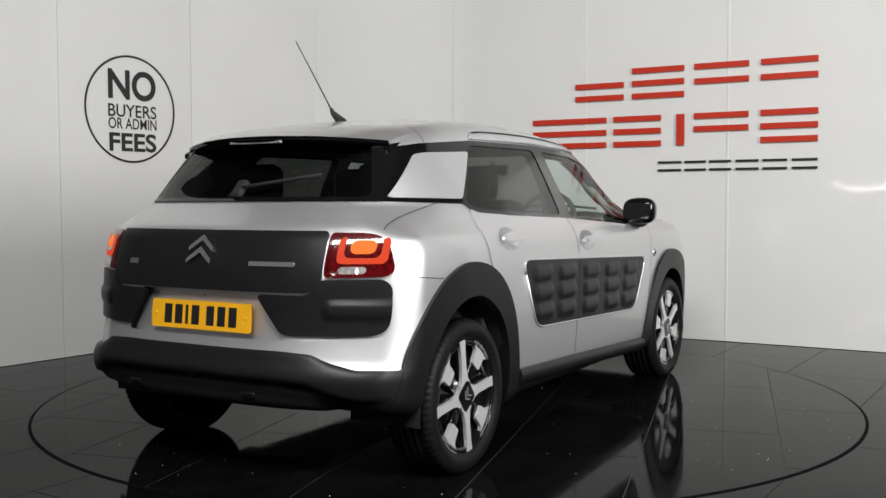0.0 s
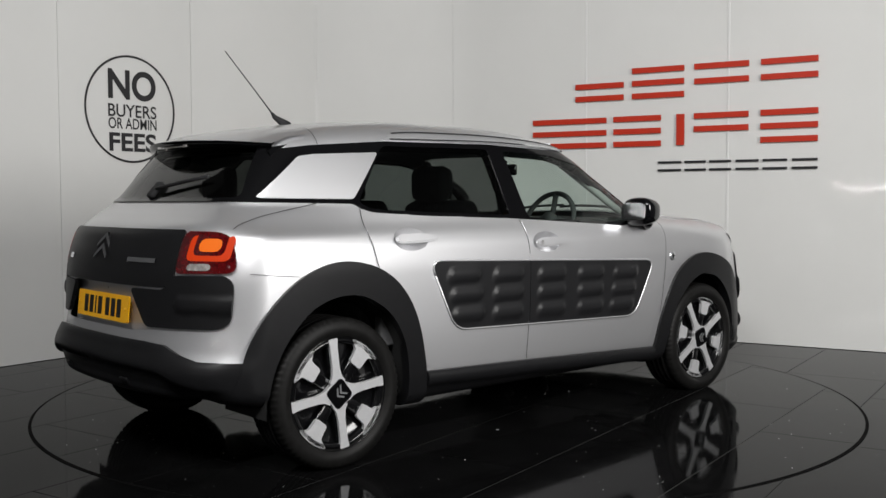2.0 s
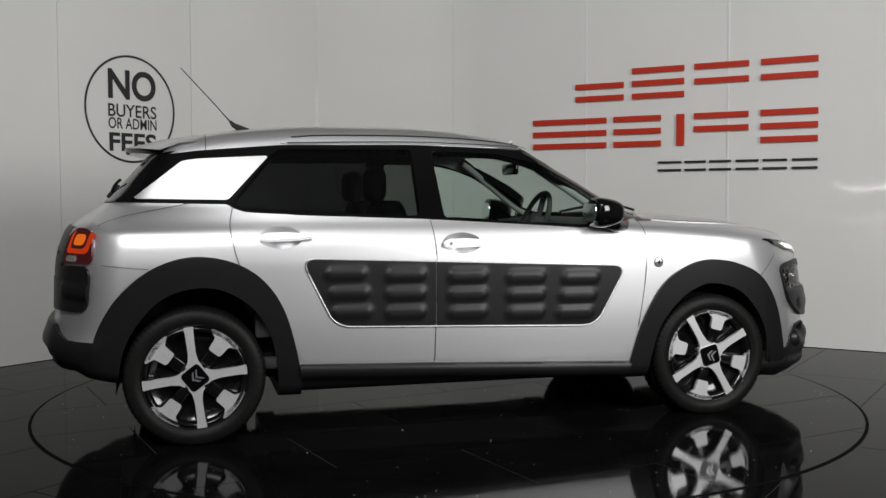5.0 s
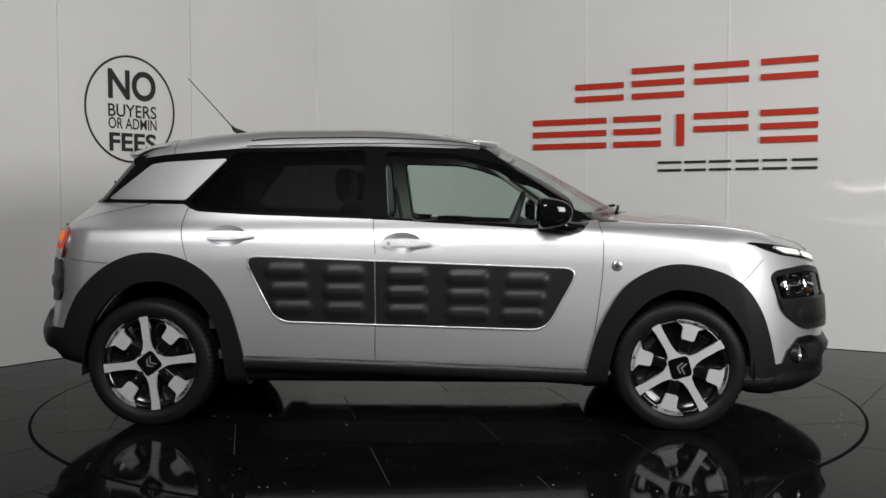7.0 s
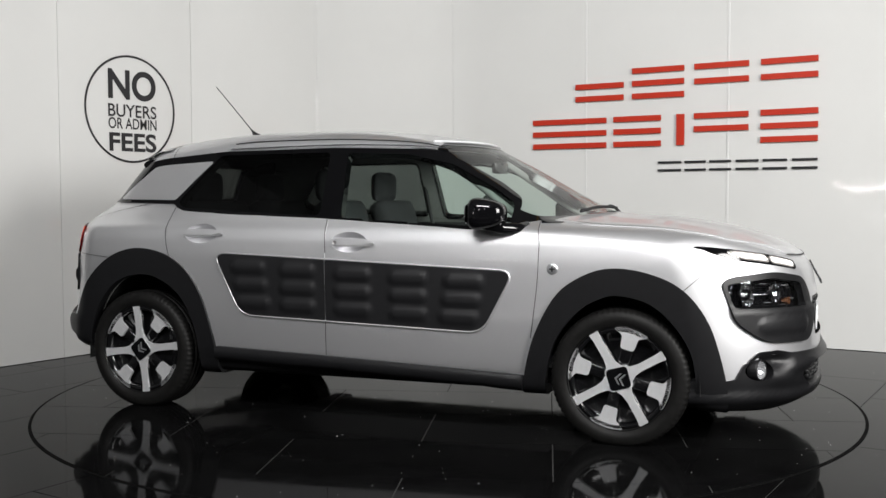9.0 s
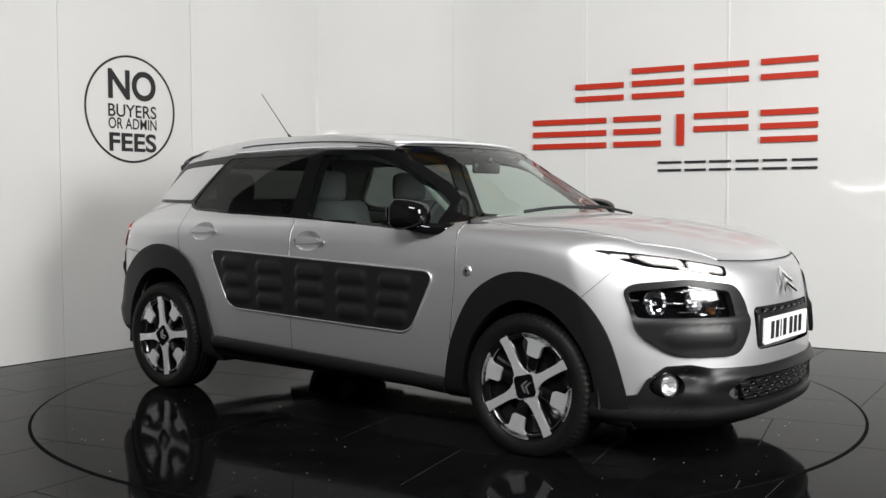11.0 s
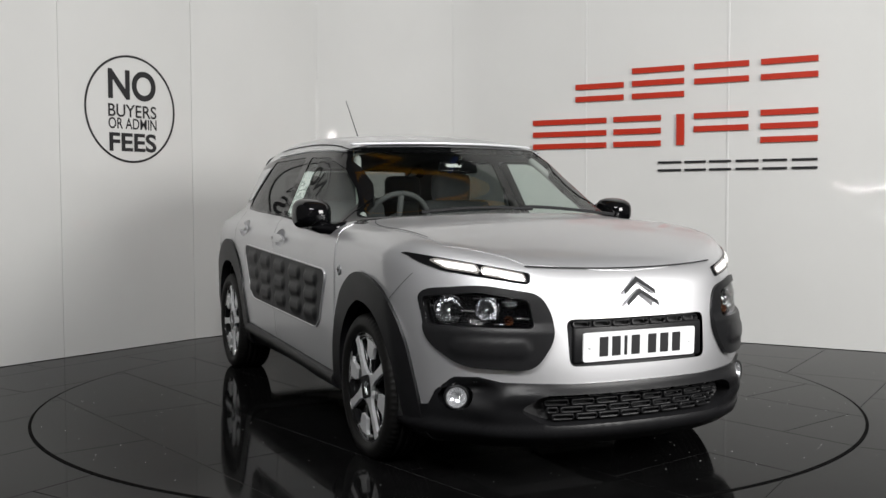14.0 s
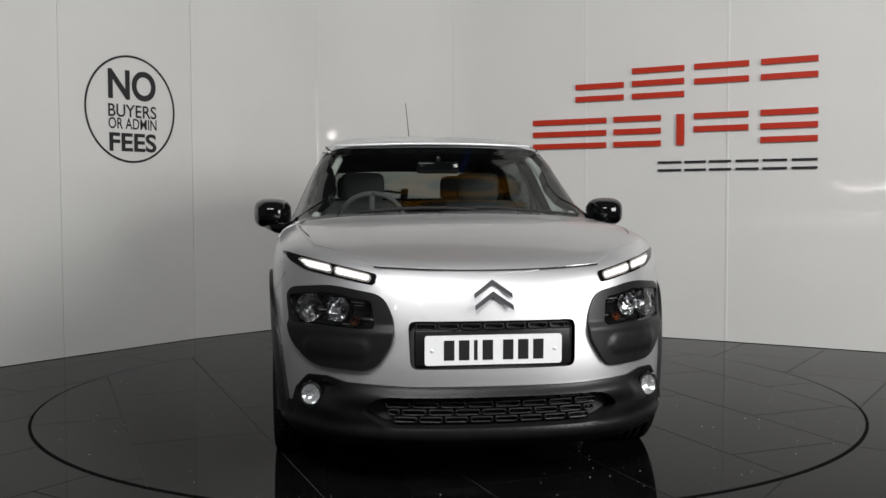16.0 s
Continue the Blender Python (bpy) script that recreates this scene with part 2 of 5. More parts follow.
def strips(ang, off, row_off, half, keep):
    """Outlines of staggered tiles 1.2 by 0.6 m, turned by ang degrees."""
    ca, sa = math.cos(radians(ang)), math.sin(radians(ang))
    g = 0.0025
    for r in range(-half, half):
        for k in range(-half, half):
            u0 = off + 1.2 * k + (0.6 if r % 2 else 0.0)
            v0 = row_off + 0.6 * r
            q = [(u0 + g, v0 + g), (u0 + 1.2 - g, v0 + g), (u0 + 1.2 - g, v0 + 0.6 - g), (u0 + g, v0 + 0.6 - g)]
            q = [(u * ca - v * sa, u * sa + v * ca) for u, v in q]
            if keep(q):
                yield q


def clip_circle(q, rad):
    """The part of a tile inside a circle round the origin."""
    def within(p):
        return all((b[0] - a[0]) * (p[1] - a[1]) - (b[1] - a[1]) * (p[0] - a[0]) >= -1e-9 for a, b in zip(q, q[1:] + q[:1]))
    pts = [p for p in q if math.hypot(*p) <= rad]
    for a, b in zip(q, q[1:] + q[:1]):
        dx, dy = b[0] - a[0], b[1] - a[1]
        A, B, C = dx * dx + dy * dy, 2 * (a[0] * dx + a[1] * dy), a[0] ** 2 + a[1] ** 2 - rad ** 2
        disc = B * B - 4 * A * C
        if disc > 0:
            for sg in (-1, 1):
                t = (-B + sg * math.sqrt(disc)) / (2 * A)
                if 0 < t < 1:
                    pts.append((a[0] + dx * t, a[1] + dy * t))
    for k in range(360):
        p = (rad * math.cos(radians(k)), rad * math.sin(radians(k)))
        if within(p):
            pts.append(p)
    if len(pts) < 3:
        return []
    cx, cy = sum(p[0] for p in pts) / len(pts), sum(p[1] for p in pts) / len(pts)
    pts.sort(key=lambda p: math.atan2(p[1] - cy, p[0] - cx))
    return [p for i, p in enumerate(pts) if math.hypot(p[0] - pts[i - 1][0], p[1] - pts[i - 1][1]) > 1e-4]


def tile_part(q, parent, top=0.0):
    bm = bmesh.new()
    area = sum(a[0] * b[1] - b[0] * a[1] for a, b in zip(q, q[1:] + q[:1])) / 2
    if area < 0:
        q = q[::-1]
    prism(bm, q, top - 0.005, top)
    return part("tile", bm, TILE, parent, smooth=False)


def build_floor():
    bm = bmesh.new()
    box(bm, 0, -3, -0.0565, 13, 16, 0.1)
    ground = tagged(part("floor", bm, GROUT, smooth=False), "glossy black tiled showroom floor", "floor", kind="structure")
    R = RING + 0.007

    def keep(q):
        cx, cy = sum(p[0] for p in q) / 4, sum(p[1] for p in q) / 4
        return max(math.hypot(*p) for p in q) > R + 0.02 and -5.2 < cx < 5.2 and -5.6 < cy < 4.2
    for q in strips(57.5, -0.10, -1.5, 12, keep):
        tile_part(q, ground, -0.004)
    # flat black ring: the shade inside the open gap is in its colour
    bm = bmesh.new()
    n = 200
    rings = [[bm.verts.new((r * math.cos(2 * math.pi * k / n), r * math.sin(2 * math.pi * k / n), h)) for k in range(n)] for r, h in ((RING - 0.06, -0.0024), (R, -0.0024), (R, -0.006))]
    for A, B in zip(rings, rings[1:]):
        for k in range(n):
            bm.faces.new((A[k], A[(k + 1) % n], B[(k + 1) % n], B[k]))
    part("ring_gap", bm, GAP_BLACK, ground, "black sheet for the dark gap round the turntable", smooth=False)
    # specks of dust
    bm = bmesh.new()
    for i in range(110):
        x, y = random.uniform(-3, 3.2), random.uniform(-2.6, 1.2)
        if math.hypot(x, y) < RING + 0.03:
            continue
        s = random.uniform(0.001, 0.0026)
        bmesh.ops.create_icosphere(bm, subdivisions=1, radius=s, matrix=Matrix.Translation((x, y, s * 0.4 - 0.004)) @ Matrix.Diagonal((1, 1, 0.5, 1)))
    tagged(part("dust", bm, DUST), "pale specks of dust on black floor", "dust", kind="stuff")


def build_turntable():
    bm = bmesh.new()
    lathe(bm, [(0.001, -0.0015), (RING - 0.009, -0.0015), (RING - 0.009, -0.0035), (0.001, -0.0035)], 160, Matrix.Rotation(radians(90), 4, "X"))
    tt = new("turntable")
    tagged(tt, "round black tiled car turntable set flush in the floor", "turntable")
    part("deck", bm, GROUT, tt, smooth=False)
    R = RING - 0.009

    def keep(q):
        return math.hypot(sum(p[0] for p in q) / 4, sum(p[1] for p in q) / 4) < R + 0.68
    for q in strips(14.3, 0.0, 0.0, 6, keep):
        q2 = clip_circle(q, R)
        if len(q2) > 2:
            a = abs(sum(a[0] * b[1] - b[0] * a[1] for a, b in zip(q2, q2[1:] + q2[:1])) / 2)
            if a > 0.0004:
                tile_part(q2, tt, 0.0)
    bm = bmesh.new()
    for i in range(330):
        r, a = RING * math.sqrt(random.random()) * 0.98, random.uniform(0, 6.283)
        s = random.uniform(0.0009, 0.0026)
        bmesh.ops.create_icosphere(bm, subdivisions=1, radius=s, matrix=Matrix.Translation((r * math.cos(a), r * math.sin(a), s * 0.4)) @ Matrix.Diagonal((1, 1, 0.5, 1)))
    tagged(part("dust", bm, DUST, tt, "pale specks of dust"), kind="stuff")
    return tt


build_room()
build_floor()
TABLE = build_turntable()


# ---- the car's shell ----
def smooth_line(xs, ys):
    """A smooth function through points (monotone cubic)."""
    xs, ys = np.array(xs, float), np.array(ys, float)
    h, d = np.diff(xs), np.diff(ys) / np.diff(xs)
    m = np.empty_like(ys)
    m[0], m[-1] = d[0], d[-1]
    for i in range(1, len(xs) - 1):
        m[i] = 0 if d[i - 1] * d[i] <= 0 else 2 / (1 / d[i - 1] + 1 / d[i])

    def f(x):
        x = np.asarray(x, float)
        i = np.clip(np.searchsorted(xs, x) - 1, 0, len(xs) - 2)
        t = np.clip((x - xs[i]) / h[i], 0, 1)
        return ((2 * t**3 - 3 * t**2 + 1) * ys[i] + (t**3 - 2 * t**2 + t) * h[i] * m[i] + (-2 * t**3 + 3 * t**2) * ys[i + 1] + (t**3 - t**2) * h[i] * m[i + 1])
    return f


TOP_Z = smooth_line([-2.3, -1.75, -1.45, -1.19, -0.8, -0.45, -0.12, 0.12, 0.26, 0.34, 0.56, 0.83, 0.98, 1.06, 1.30, 1.55, 1.75, 1.90, 2.0, 2.2],
                    [1.30, 1.368, 1.434, 1.475, 1.499, 1.499, 1.482, 1.450, 1.415, 1.378, 1.265, 1.115, 1.045, 1.034, 1.018, 0.980, 0.928, 0.866, 0.80, 0.66])
NOSE_X = smooth_line([0.05, 0.16, 0.22, 0.30, 0.45, 0.60, 0.72, 0.80, 0.86, 1.0], [1.78, 1.93, 1.985, 2.01, 2.015, 2.005, 1.985, 1.962, 1.935, 1.83])
TAIL_X = smooth_line([0.15, 0.26, 0.34, 0.44, 0.52, 0.62, 0.80, 0.95, 1.0, 1.05, 1.11, 1.22, 1.36, 1.5], [-1.85, -2.02, -2.10, -2.125, -2.10, -2.085, -2.075, -2.035, -2.0, -1.93, -1.845, -1.745, -1.62, -1.50])
HALF_W = smooth_line([0.10, 0.22, 0.35, 0.60, 0.80, 0.90, 0.96, 1.01, 1.05, 1.20, 1.32, 1.40, 1.5], [0.76, 0.80, 0.825, 0.842, 0.846, 0.838, 0.818, 0.785, 0.765, 0.695, 0.636, 0.592, 0.53])


def shell(x, y, z):
    """Below zero inside the car's outer skin."""
    a = np.abs(y)
    front = 0.20 * a**2 + 0.75 * a**4
    rear = 0.10 * a**2 + 0.42 * a**4
    top_shift = 0.42 * a**2
    xt = x + top_shift * np.clip((x + 0.2) / 0.6, 0, 1) * (1 - 0.75 * np.clip((x - 0.9) / 0.35, 0, 1))
    e = 0.01
    slope = (TOP_Z(xt + e) - TOP_Z(xt - e)) / (2 * e)
    crown = 0.034 * (a / 0.55)**2 * np.clip((0.5 - x) / 0.5, 0.45, 1)
    top = (z - TOP_Z(xt) + crown) / np.sqrt(1 + slope**2)
    nose = (x + front - NOSE_X(z)) * 0.93
    ts = (TAIL_X(z + e) - TAIL_X(z - e)) / (2 * e)
    tail = (TAIL_X(z) + rear - x) / np.sqrt(1 + ts**2)
    taper = (0.10 * np.clip((-0.95 - x) / 0.75, 0, 1.6)**2 + 0.05 * np.clip((x + 0.1) / 0.7, 0, 1.5)**2) * np.clip((z - 0.97) / 0.12, 0, 1)
    taper = taper + 0.05 * np.clip((-1.45 - x) / 0.6, 0, 2)**2 + 0.06 * np.clip((x - 1.2) / 0.6, 0, 2)**2
    side = (a - HALF_W(z) + taper) * 0.95
    base = 0.212 + 0.10 * np.clip((-1.2 - x) / 0.6, 0, 1.2) - 0.05 * np.clip((x - 1.2) / 0.5, 0, 1) - z

    def rmax(p, q, r):
        return np.where((p > -r) & (q > -r), np.sqrt(np.maximum(p + r, 0)**2 + np.maximum(q + r, 0)**2) - r, np.maximum(p, q))
    f = rmax(top, side, 0.055 + 0.045 * np.clip((x - 0.9) / 0.4, 0, 1))
    f = rmax(f, nose, 0.05)
    f = rmax(f, tail, 0.06)
    return rmax(f, base, 0.05)


def reach(o, d, far=2.6):
    """How far from o along d the skin lies (arrays of points and directions)."""
    lo, hi = np.zeros(len(o)), np.full(len(o), far)
    for _ in range(34):
        mid = (lo + hi) / 2
        p = o + d * mid[:, None]
        inside = shell(p[:, 0], p[:, 1], p[:, 2]) < 0
        lo, hi = np.where(inside, mid, lo), np.where(inside, hi, mid)
    return o + d * lo[:, None]


def normals(p):
    e = 0.003
    g = np.stack([shell(*(p + np.array(k) * e).T) - shell(*(p - np.array(k) * e).T) for k in ((1, 0, 0), (0, 1, 0), (0, 0, 1))], 1)
    return g / np.linalg.norm(g, axis=1)[:, None]


def make_skin():
    na, ns, nh = 352, 190, 104
    xa, xb, zc = -1.42, 1.30, 0.74
    ang = np.linspace(0, 2 * np.pi, na, endpoint=False)
    O, Dn = [], []
    for k in range(nh, 0, -1):
        b = k / nh * np.pi / 2 * 0.995
        for s in (0,):
            O.append(np.tile([xa, 0, zc], (na, 1)))
            Dn.append(np.stack([np.full(na, -np.sin(b)), np.cos(b) * np.sin(ang), np.cos(b) * np.cos(ang)], 1))
    for x in np.linspace(xa, xb, ns):
        O.append(np.tile([x, 0, zc], (na, 1)))
        Dn.append(np.stack([np.zeros(na), np.sin(ang), np.cos(ang)], 1))
    for k in range(1, nh + 1):
        b = k / nh * np.pi / 2 * 0.995
        O.append(np.tile([xb, 0, zc], (na, 1)))
        Dn.append(np.stack([np.full(na, np.sin(b)), np.cos(b) * np.sin(ang), np.cos(b) * np.cos(ang)], 1))
    rows = len(O)
    P = reach(np.concatenate(O), np.concatenate(Dn))
    N = normals(P)
    i, j = np.meshgrid(np.arange(rows - 1), np.arange(na), indexing="ij")
    a, b = i * na + j, i * na + (j + 1) % na
    c, d = a + na, b + na
    T = np.concatenate([np.stack([a, c, d], -1).reshape(-1, 3), np.stack([a, d, b], -1).reshape(-1, 3)])
    return P, N, T


SKIN_P, SKIN_N, SKIN_T = make_skin()


def inside_of(poly, u, v):
    """Signed distance to a polygon, below zero inside."""
    P = np.array(poly, float)
    Q = np.roll(P, -1, 0)
    best = np.full(len(u), 1e9)
    odd = np.zeros(len(u), bool)
    for (ax, ay), (bx, by) in zip(P, Q):
        ex, ey = bx - ax, by - ay
        t = np.clip(((u - ax) * ex + (v - ay) * ey) / (ex * ex + ey * ey + 1e-12), 0, 1)
        best = np.minimum(best, (u - ax - t * ex)**2 + (v - ay - t * ey)**2)
        if abs(ey) > 1e-12:
            odd ^= ((ay > v) != (by > v)) & (u < (v - ay) / ey * ex + ax)
    return np.where(odd, -1, 1) * np.sqrt(best)


def on_side(poly, sign=0, pad=0.0, near=0.25):
    """Region seen from the side: sign -1 the right-hand side, 1 the left, 0 both."""
    def f(p, n):
        d = inside_of(poly, p[:, 0], p[:, 2]) - pad
        if sign:
            d = np.maximum(d, 0.2 - sign * p[:, 1])
        return np.maximum(d, near - np.abs(p[:, 1]))
    return f


def on_front(poly, pad=0.0, mirror=True, x0=0.2):
    def f(p, n):
        d = inside_of(poly, np.abs(p[:, 1]) if mirror else p[:, 1], p[:, 2]) - pad
        return np.maximum(d, x0 - p[:, 0])
    return f


def on_rear(poly, pad=0.0, mirror=True, x0=-1.2):
    def f(p, n):
        d = inside_of(poly, np.abs(p[:, 1]) if mirror else p[:, 1], p[:, 2]) - pad
        return np.maximum(d, p[:, 0] - x0)
    return f


def on_top(poly, pad=0.0, z0=0.8):
    def f(p, n):
        return np.maximum(inside_of(poly, p[:, 0], np.abs(p[:, 1])) - pad, np.maximum(z0 - p[:, 2], 0.15 - n[:, 2]))
    return f


def left_only(g, sign):
    return lambda p, n: np.maximum(g(p, n), -sign * p[:, 1])


def union(*gs):
    return lambda p, n: np.minimum.reduce([g(p, n) for g in gs])


def both(*gs):
    return lambda p, n: np.maximum.reduce([g(p, n) for g in gs])


def without(g, *hs):
    return lambda p, n: np.maximum.reduce([g(p, n)] + [-h(p, n) for h in hs])


def cut(region, out=0.0, thick=0.004, lift=None):
    """The part of the skin inside a region, moved out along its normals and given an edge. Returns a bmesh."""
    g = region(SKIN_P, SKIN_N)
    g = np.where(np.abs(g) < 1e-5, 1e-5, g)
    s = g[SKIN_T] < 0
    k = s.sum(1)
    full, mixed = SKIN_T[k == 3], SKIN_T[(k == 1) | (k == 2)]
    pts, nrm, tris = [], [], []
    index, cutpt = {}, {}

    def vert(i):
        if i not in index:
            index[i] = len(pts)
            pts.append(SKIN_P[i])
            nrm.append(SKIN_N[i])
        return index[i]

    def edge(a, b):
        key = (min(a, b), max(a, b))
        if key not in cutpt:
            i, j = key
            t = g[i] / (g[i] - g[j])
            cutpt[key] = len(pts)
            pts.append(SKIN_P[i] * (1 - t) + SKIN_P[j] * t)
            nrm.append(SKIN_N[i] * (1 - t) + SKIN_N[j] * t)
        return cutpt[key]
    used = np.unique(full)
    pts, nrm = list(SKIN_P[used]), list(SKIN_N[used])
    index = {int(v): k for k, v in enumerate(used)}
    where = np.zeros(len(SKIN_P), int)
    where[used] = np.arange(len(used))
    tris = where[full].tolist()
    for t in mixed.tolist():
        ring = []
        for a, b in zip(t, t[1:] + t[:1]):
            if g[a] < 0:
                ring.append(vert(a))
            if (g[a] < 0) != (g[b] < 0):
                ring.append(edge(a, b))
        for q in range(1, len(ring) - 1):
            tris.append([ring[0], ring[q], ring[q + 1]])
    P, N = np.array(pts).reshape(-1, 3), np.array(nrm).reshape(-1, 3)
    h = out if lift is None else out + lift(P)
    Q = P + N * (h[:, None] if lift is not None else h)
    if thick:
        T = np.array(tris)
        e = np.concatenate([T[:, [0, 1]], T[:, [1, 2]], T[:, [2, 0]]])
        key = np.sort(e, 1)
        _, inv, cnt = np.unique(key, axis=0, return_inverse=True, return_counts=True)
        rim = e[cnt[inv.ravel()] == 1]
        used = np.unique(rim)
        # the rim has vertices of its own, so that the edge stays crisp
        top = {v: len(Q) + n for n, v in enumerate(used.tolist())}
        low = {v: len(Q) + len(used) + n for n, v in enumerate(used.tolist())}
        Q = np.concatenate([Q, Q[used], P[used] + N[used] * (out - thick)])
        for a, b in rim.tolist():
            tris.append([top[b], top[a], low[a]])
            tris.append([top[b], low[a], low[b]])
    me = bpy.data.meshes.new("cut")
    me.from_pydata(Q.tolist(), [], tris)
    bm = bmesh.new()
    bm.from_mesh(me)
    bpy.data.meshes.remove(me)
    return bm


# ---- outlines on the car (metres; x forward from the turntable's centre) ----
PAD = rounded([(-0.948, 0.842), (0.678, 0.780), (0.518, 0.484), (-0.790, 0.522)], 0.075, 7)
RAIL = [(-1.02, 1.380), (-0.96, 1.412), (-0.80, 1.422), (-0.4, 1.424), (-0.1, 1.412), (0.12, 1.392), (0.30, 1.352), (0.061, 1.372), (-0.366, 1.386)]
DISHES = [(-1.035, 0.938, 0.098, 0.050), (-0.175, 0.903, 0.098, 0.050)]


def ellipse(cx, cy, a, b, n=36):
    return [(cx + a * math.cos(2 * math.pi * k / n), cy + b * math.sin(2 * math.pi * k / n)) for k in range(n)]


ARCH_R_OUT = curve_through([(-1.90, 0.20), (-1.887, 0.36), (-1.857, 0.48), (-1.813, 0.588), (-1.735, 0.705), (-1.60, 0.81), (-1.432, 0.858), (-1.251, 0.83), (-1.113, 0.742), (-1.018, 0.591), (-0.957, 0.356), (-0.945, 0.2)]) + [(-0.945, 0.0), (-1.90, 0.0)]
ARCH_R_IN = curve_through([(-1.755, 0.20), (-1.752, 0.36), (-1.71, 0.50), (-1.62, 0.625), (-1.53, 0.69), (-1.42, 0.718), (-1.30, 0.705), (-1.17, 0.625), (-1.09, 0.50), (-1.058, 0.354), (-1.05, 0.2)]) + [(-1.05, 0.0), (-1.755, 0.0)]
ARCH_F_OUT = curve_through([(0.70, 0.2), (0.718, 0.295), (0.771, 0.486), (0.877, 0.676), (1.009, 0.77), (1.142, 0.802), (1.305, 0.778), (1.443, 0.708), (1.550, 0.556), (1.615, 0.327), (1.625, 0.2)]) + [(1.625, 0.0), (0.70, 0.0)]
ARCH_F_IN = curve_through([(0.815, 0.2), (0.825, 0.308), (0.872, 0.471), (0.975, 0.60), (1.07, 0.66), (1.16, 0.68), (1.30, 0.645), (1.415, 0.54), (1.485, 0.40), (1.50, 0.2)]) + [(1.50, 0.0), (0.815, 0.0)]
BAND = [(-1.80, 1.105), (-1.27, 1.093), (-1.235, 1.07), (-1.19, 1.055), (-0.906, 1.038), (-0.334, 1.017), (0.2, 0.985), (0.45, 0.968), (0.62, 0.985), (0.80, 1.015), (0.97, 1.02),
        (0.60, 1.25), (0.34, 1.375), (0.28, 1.362), (0.061, 1.368), (-0.366, 1.382), (-1.013, 1.374), (-1.40, 1.345), (-1.55, 1.325), (-1.75, 1.27)]
QUARTER = rounded([(-1.69, 1.118), (-1.47, 1.294), (-1.40, 1.304), (-1.07, 1.320), (-1.265, 1.112)], 0.012)
GLASS_REAR = rounded([(-1.245, 1.10), (-1.035, 1.352), (-0.375, 1.357), (-0.365, 1.033), (-0.9, 1.055), (-1.19, 1.07)], 0.03)
GLASS_FRONT = rounded([(-0.275, 1.352), (0.07, 1.338), (0.30, 1.285), (0.52, 1.165), (0.63, 1.09), (0.64, 0.985), (0.45, 0.985), (-0.245, 1.022)], 0.025)
SCREEN = rounded([(-0.545, 1.388), (0.545, 1.388), (0.665, 1.13), (0.70, 1.03), (-0.70, 1.03), (-0.665, 1.13)], 0.03)
SCREEN_OUT = [(-0.58, 1.40), (-0.3, 1.408), (0.3, 1.408), (0.58, 1.40), (0.79, 1.0), (0.3, 1.0), (-0.3, 1.0), (-0.79, 1.0)]
REAR_GLASS = rounded([(-0.49, 1.34), (0.49, 1.34), (0.585, 1.122), (-0.585, 1.122)], 0.03)
REAR_OUT = [(-0.52, 1.38), (0.52, 1.38), (0.615, 1.108), (-0.615, 1.108)]
SILL = [(-0.99, 0.353), (-0.32, 0.333), (0.72, 0.293), (0.74, 0.05), (-0.99, 0.05)]
DOOR_R = rounded([(-1.236, 1.10), (-1.262, 0.99), (-1.225, 0.82), (-1.07, 0.62), (-0.94, 0.36), (-0.312, 0.34), (-0.304, 0.85), (-0.318, 1.12)], 0.03)
DOOR_F = rounded([(-0.312, 1.12), (-0.298, 0.85), (-0.306, 0.34), (0.705, 0.30), (0.77, 0.58), (0.793, 0.877), (0.775, 1.05), (0.6, 1.12)], 0.03)
HEAD = rounded([(-0.775, 0.762), (-0.60, 0.784), (-0.408, 0.750), (-0.370, 0.66), (-0.374, 0.575), (-0.445, 0.466), (-0.665, 0.472), (-0.755, 0.56)], 0.05, 6)
HEAD_LENS = rounded([(-0.762, 0.735), (-0.61, 0.756), (-0.452, 0.728), (-0.440, 0.622), (-0.752, 0.626)], 0.018)
DRL = rounded([(-0.80, 0.905), (-0.70, 0.884), (-0.429, 0.826), (-0.442, 0.786), (-0.70, 0.834), (-0.755, 0.862)], 0.012)
DRL_A = rounded([(-0.735, 0.882), (-0.60, 0.856), (-0.595, 0.826), (-0.69, 0.844)], 0.012)
DRL_B = rounded([(-0.585, 0.852), (-0.452, 0.822), (-0.458, 0.797), (-0.585, 0.823)], 0.012)
GRILLE = rounded([(-0.322, 0.655), (0.322, 0.655), (0.315, 0.476), (-0.315, 0.476)], 0.03)
LOW_GRILLE = rounded([(-0.50, 0.314), (-0.42, 0.376), (0.42, 0.376), (0.50, 0.314), (0.40, 0.258), (-0.40, 0.258)], 0.035)
FRONT_LOW = [(-0.5, 0.412), (0.30, 0.412), (0.55, 0.420), (0.62, 0.437), (0.69, 0.432), (0.735, 0.375), (0.752, 0.312), (1.0, 0.295), (1.0, 0.0), (-0.5, 0.0)]
FOG = ellipse(0.682, 0.352, 0.047, 0.046)
BOOT_PANEL = rounded([(-0.545, 0.99), (0.545, 0.99), (0.545, 0.80), (0.50, 0.765), (-0.50, 0.765), (-0.545, 0.80)], 0.02)
TAIL_LAMP = rounded([(-0.90, 0.99), (-0.553, 0.985), (-0.553, 0.822), (-0.90, 0.83)], 0.02)
CORNER_PAD = rounded([(-0.95, 0.822), (-0.535, 0.815), (-0.505, 0.757), (-0.285, 0.757), (-0.40, 0.605), (-0.95, 0.612)], 0.03)
RECESS = rounded([(-0.33, 0.762), (0.33, 0.762), (0.415, 0.585), (-0.415, 0.585)], 0.02)
LAMP_SIDE = rounded([(-2.4, 0.99), (-1.852, 0.982), (-1.858, 0.824), (-2.4, 0.82)], 0.045, 6)
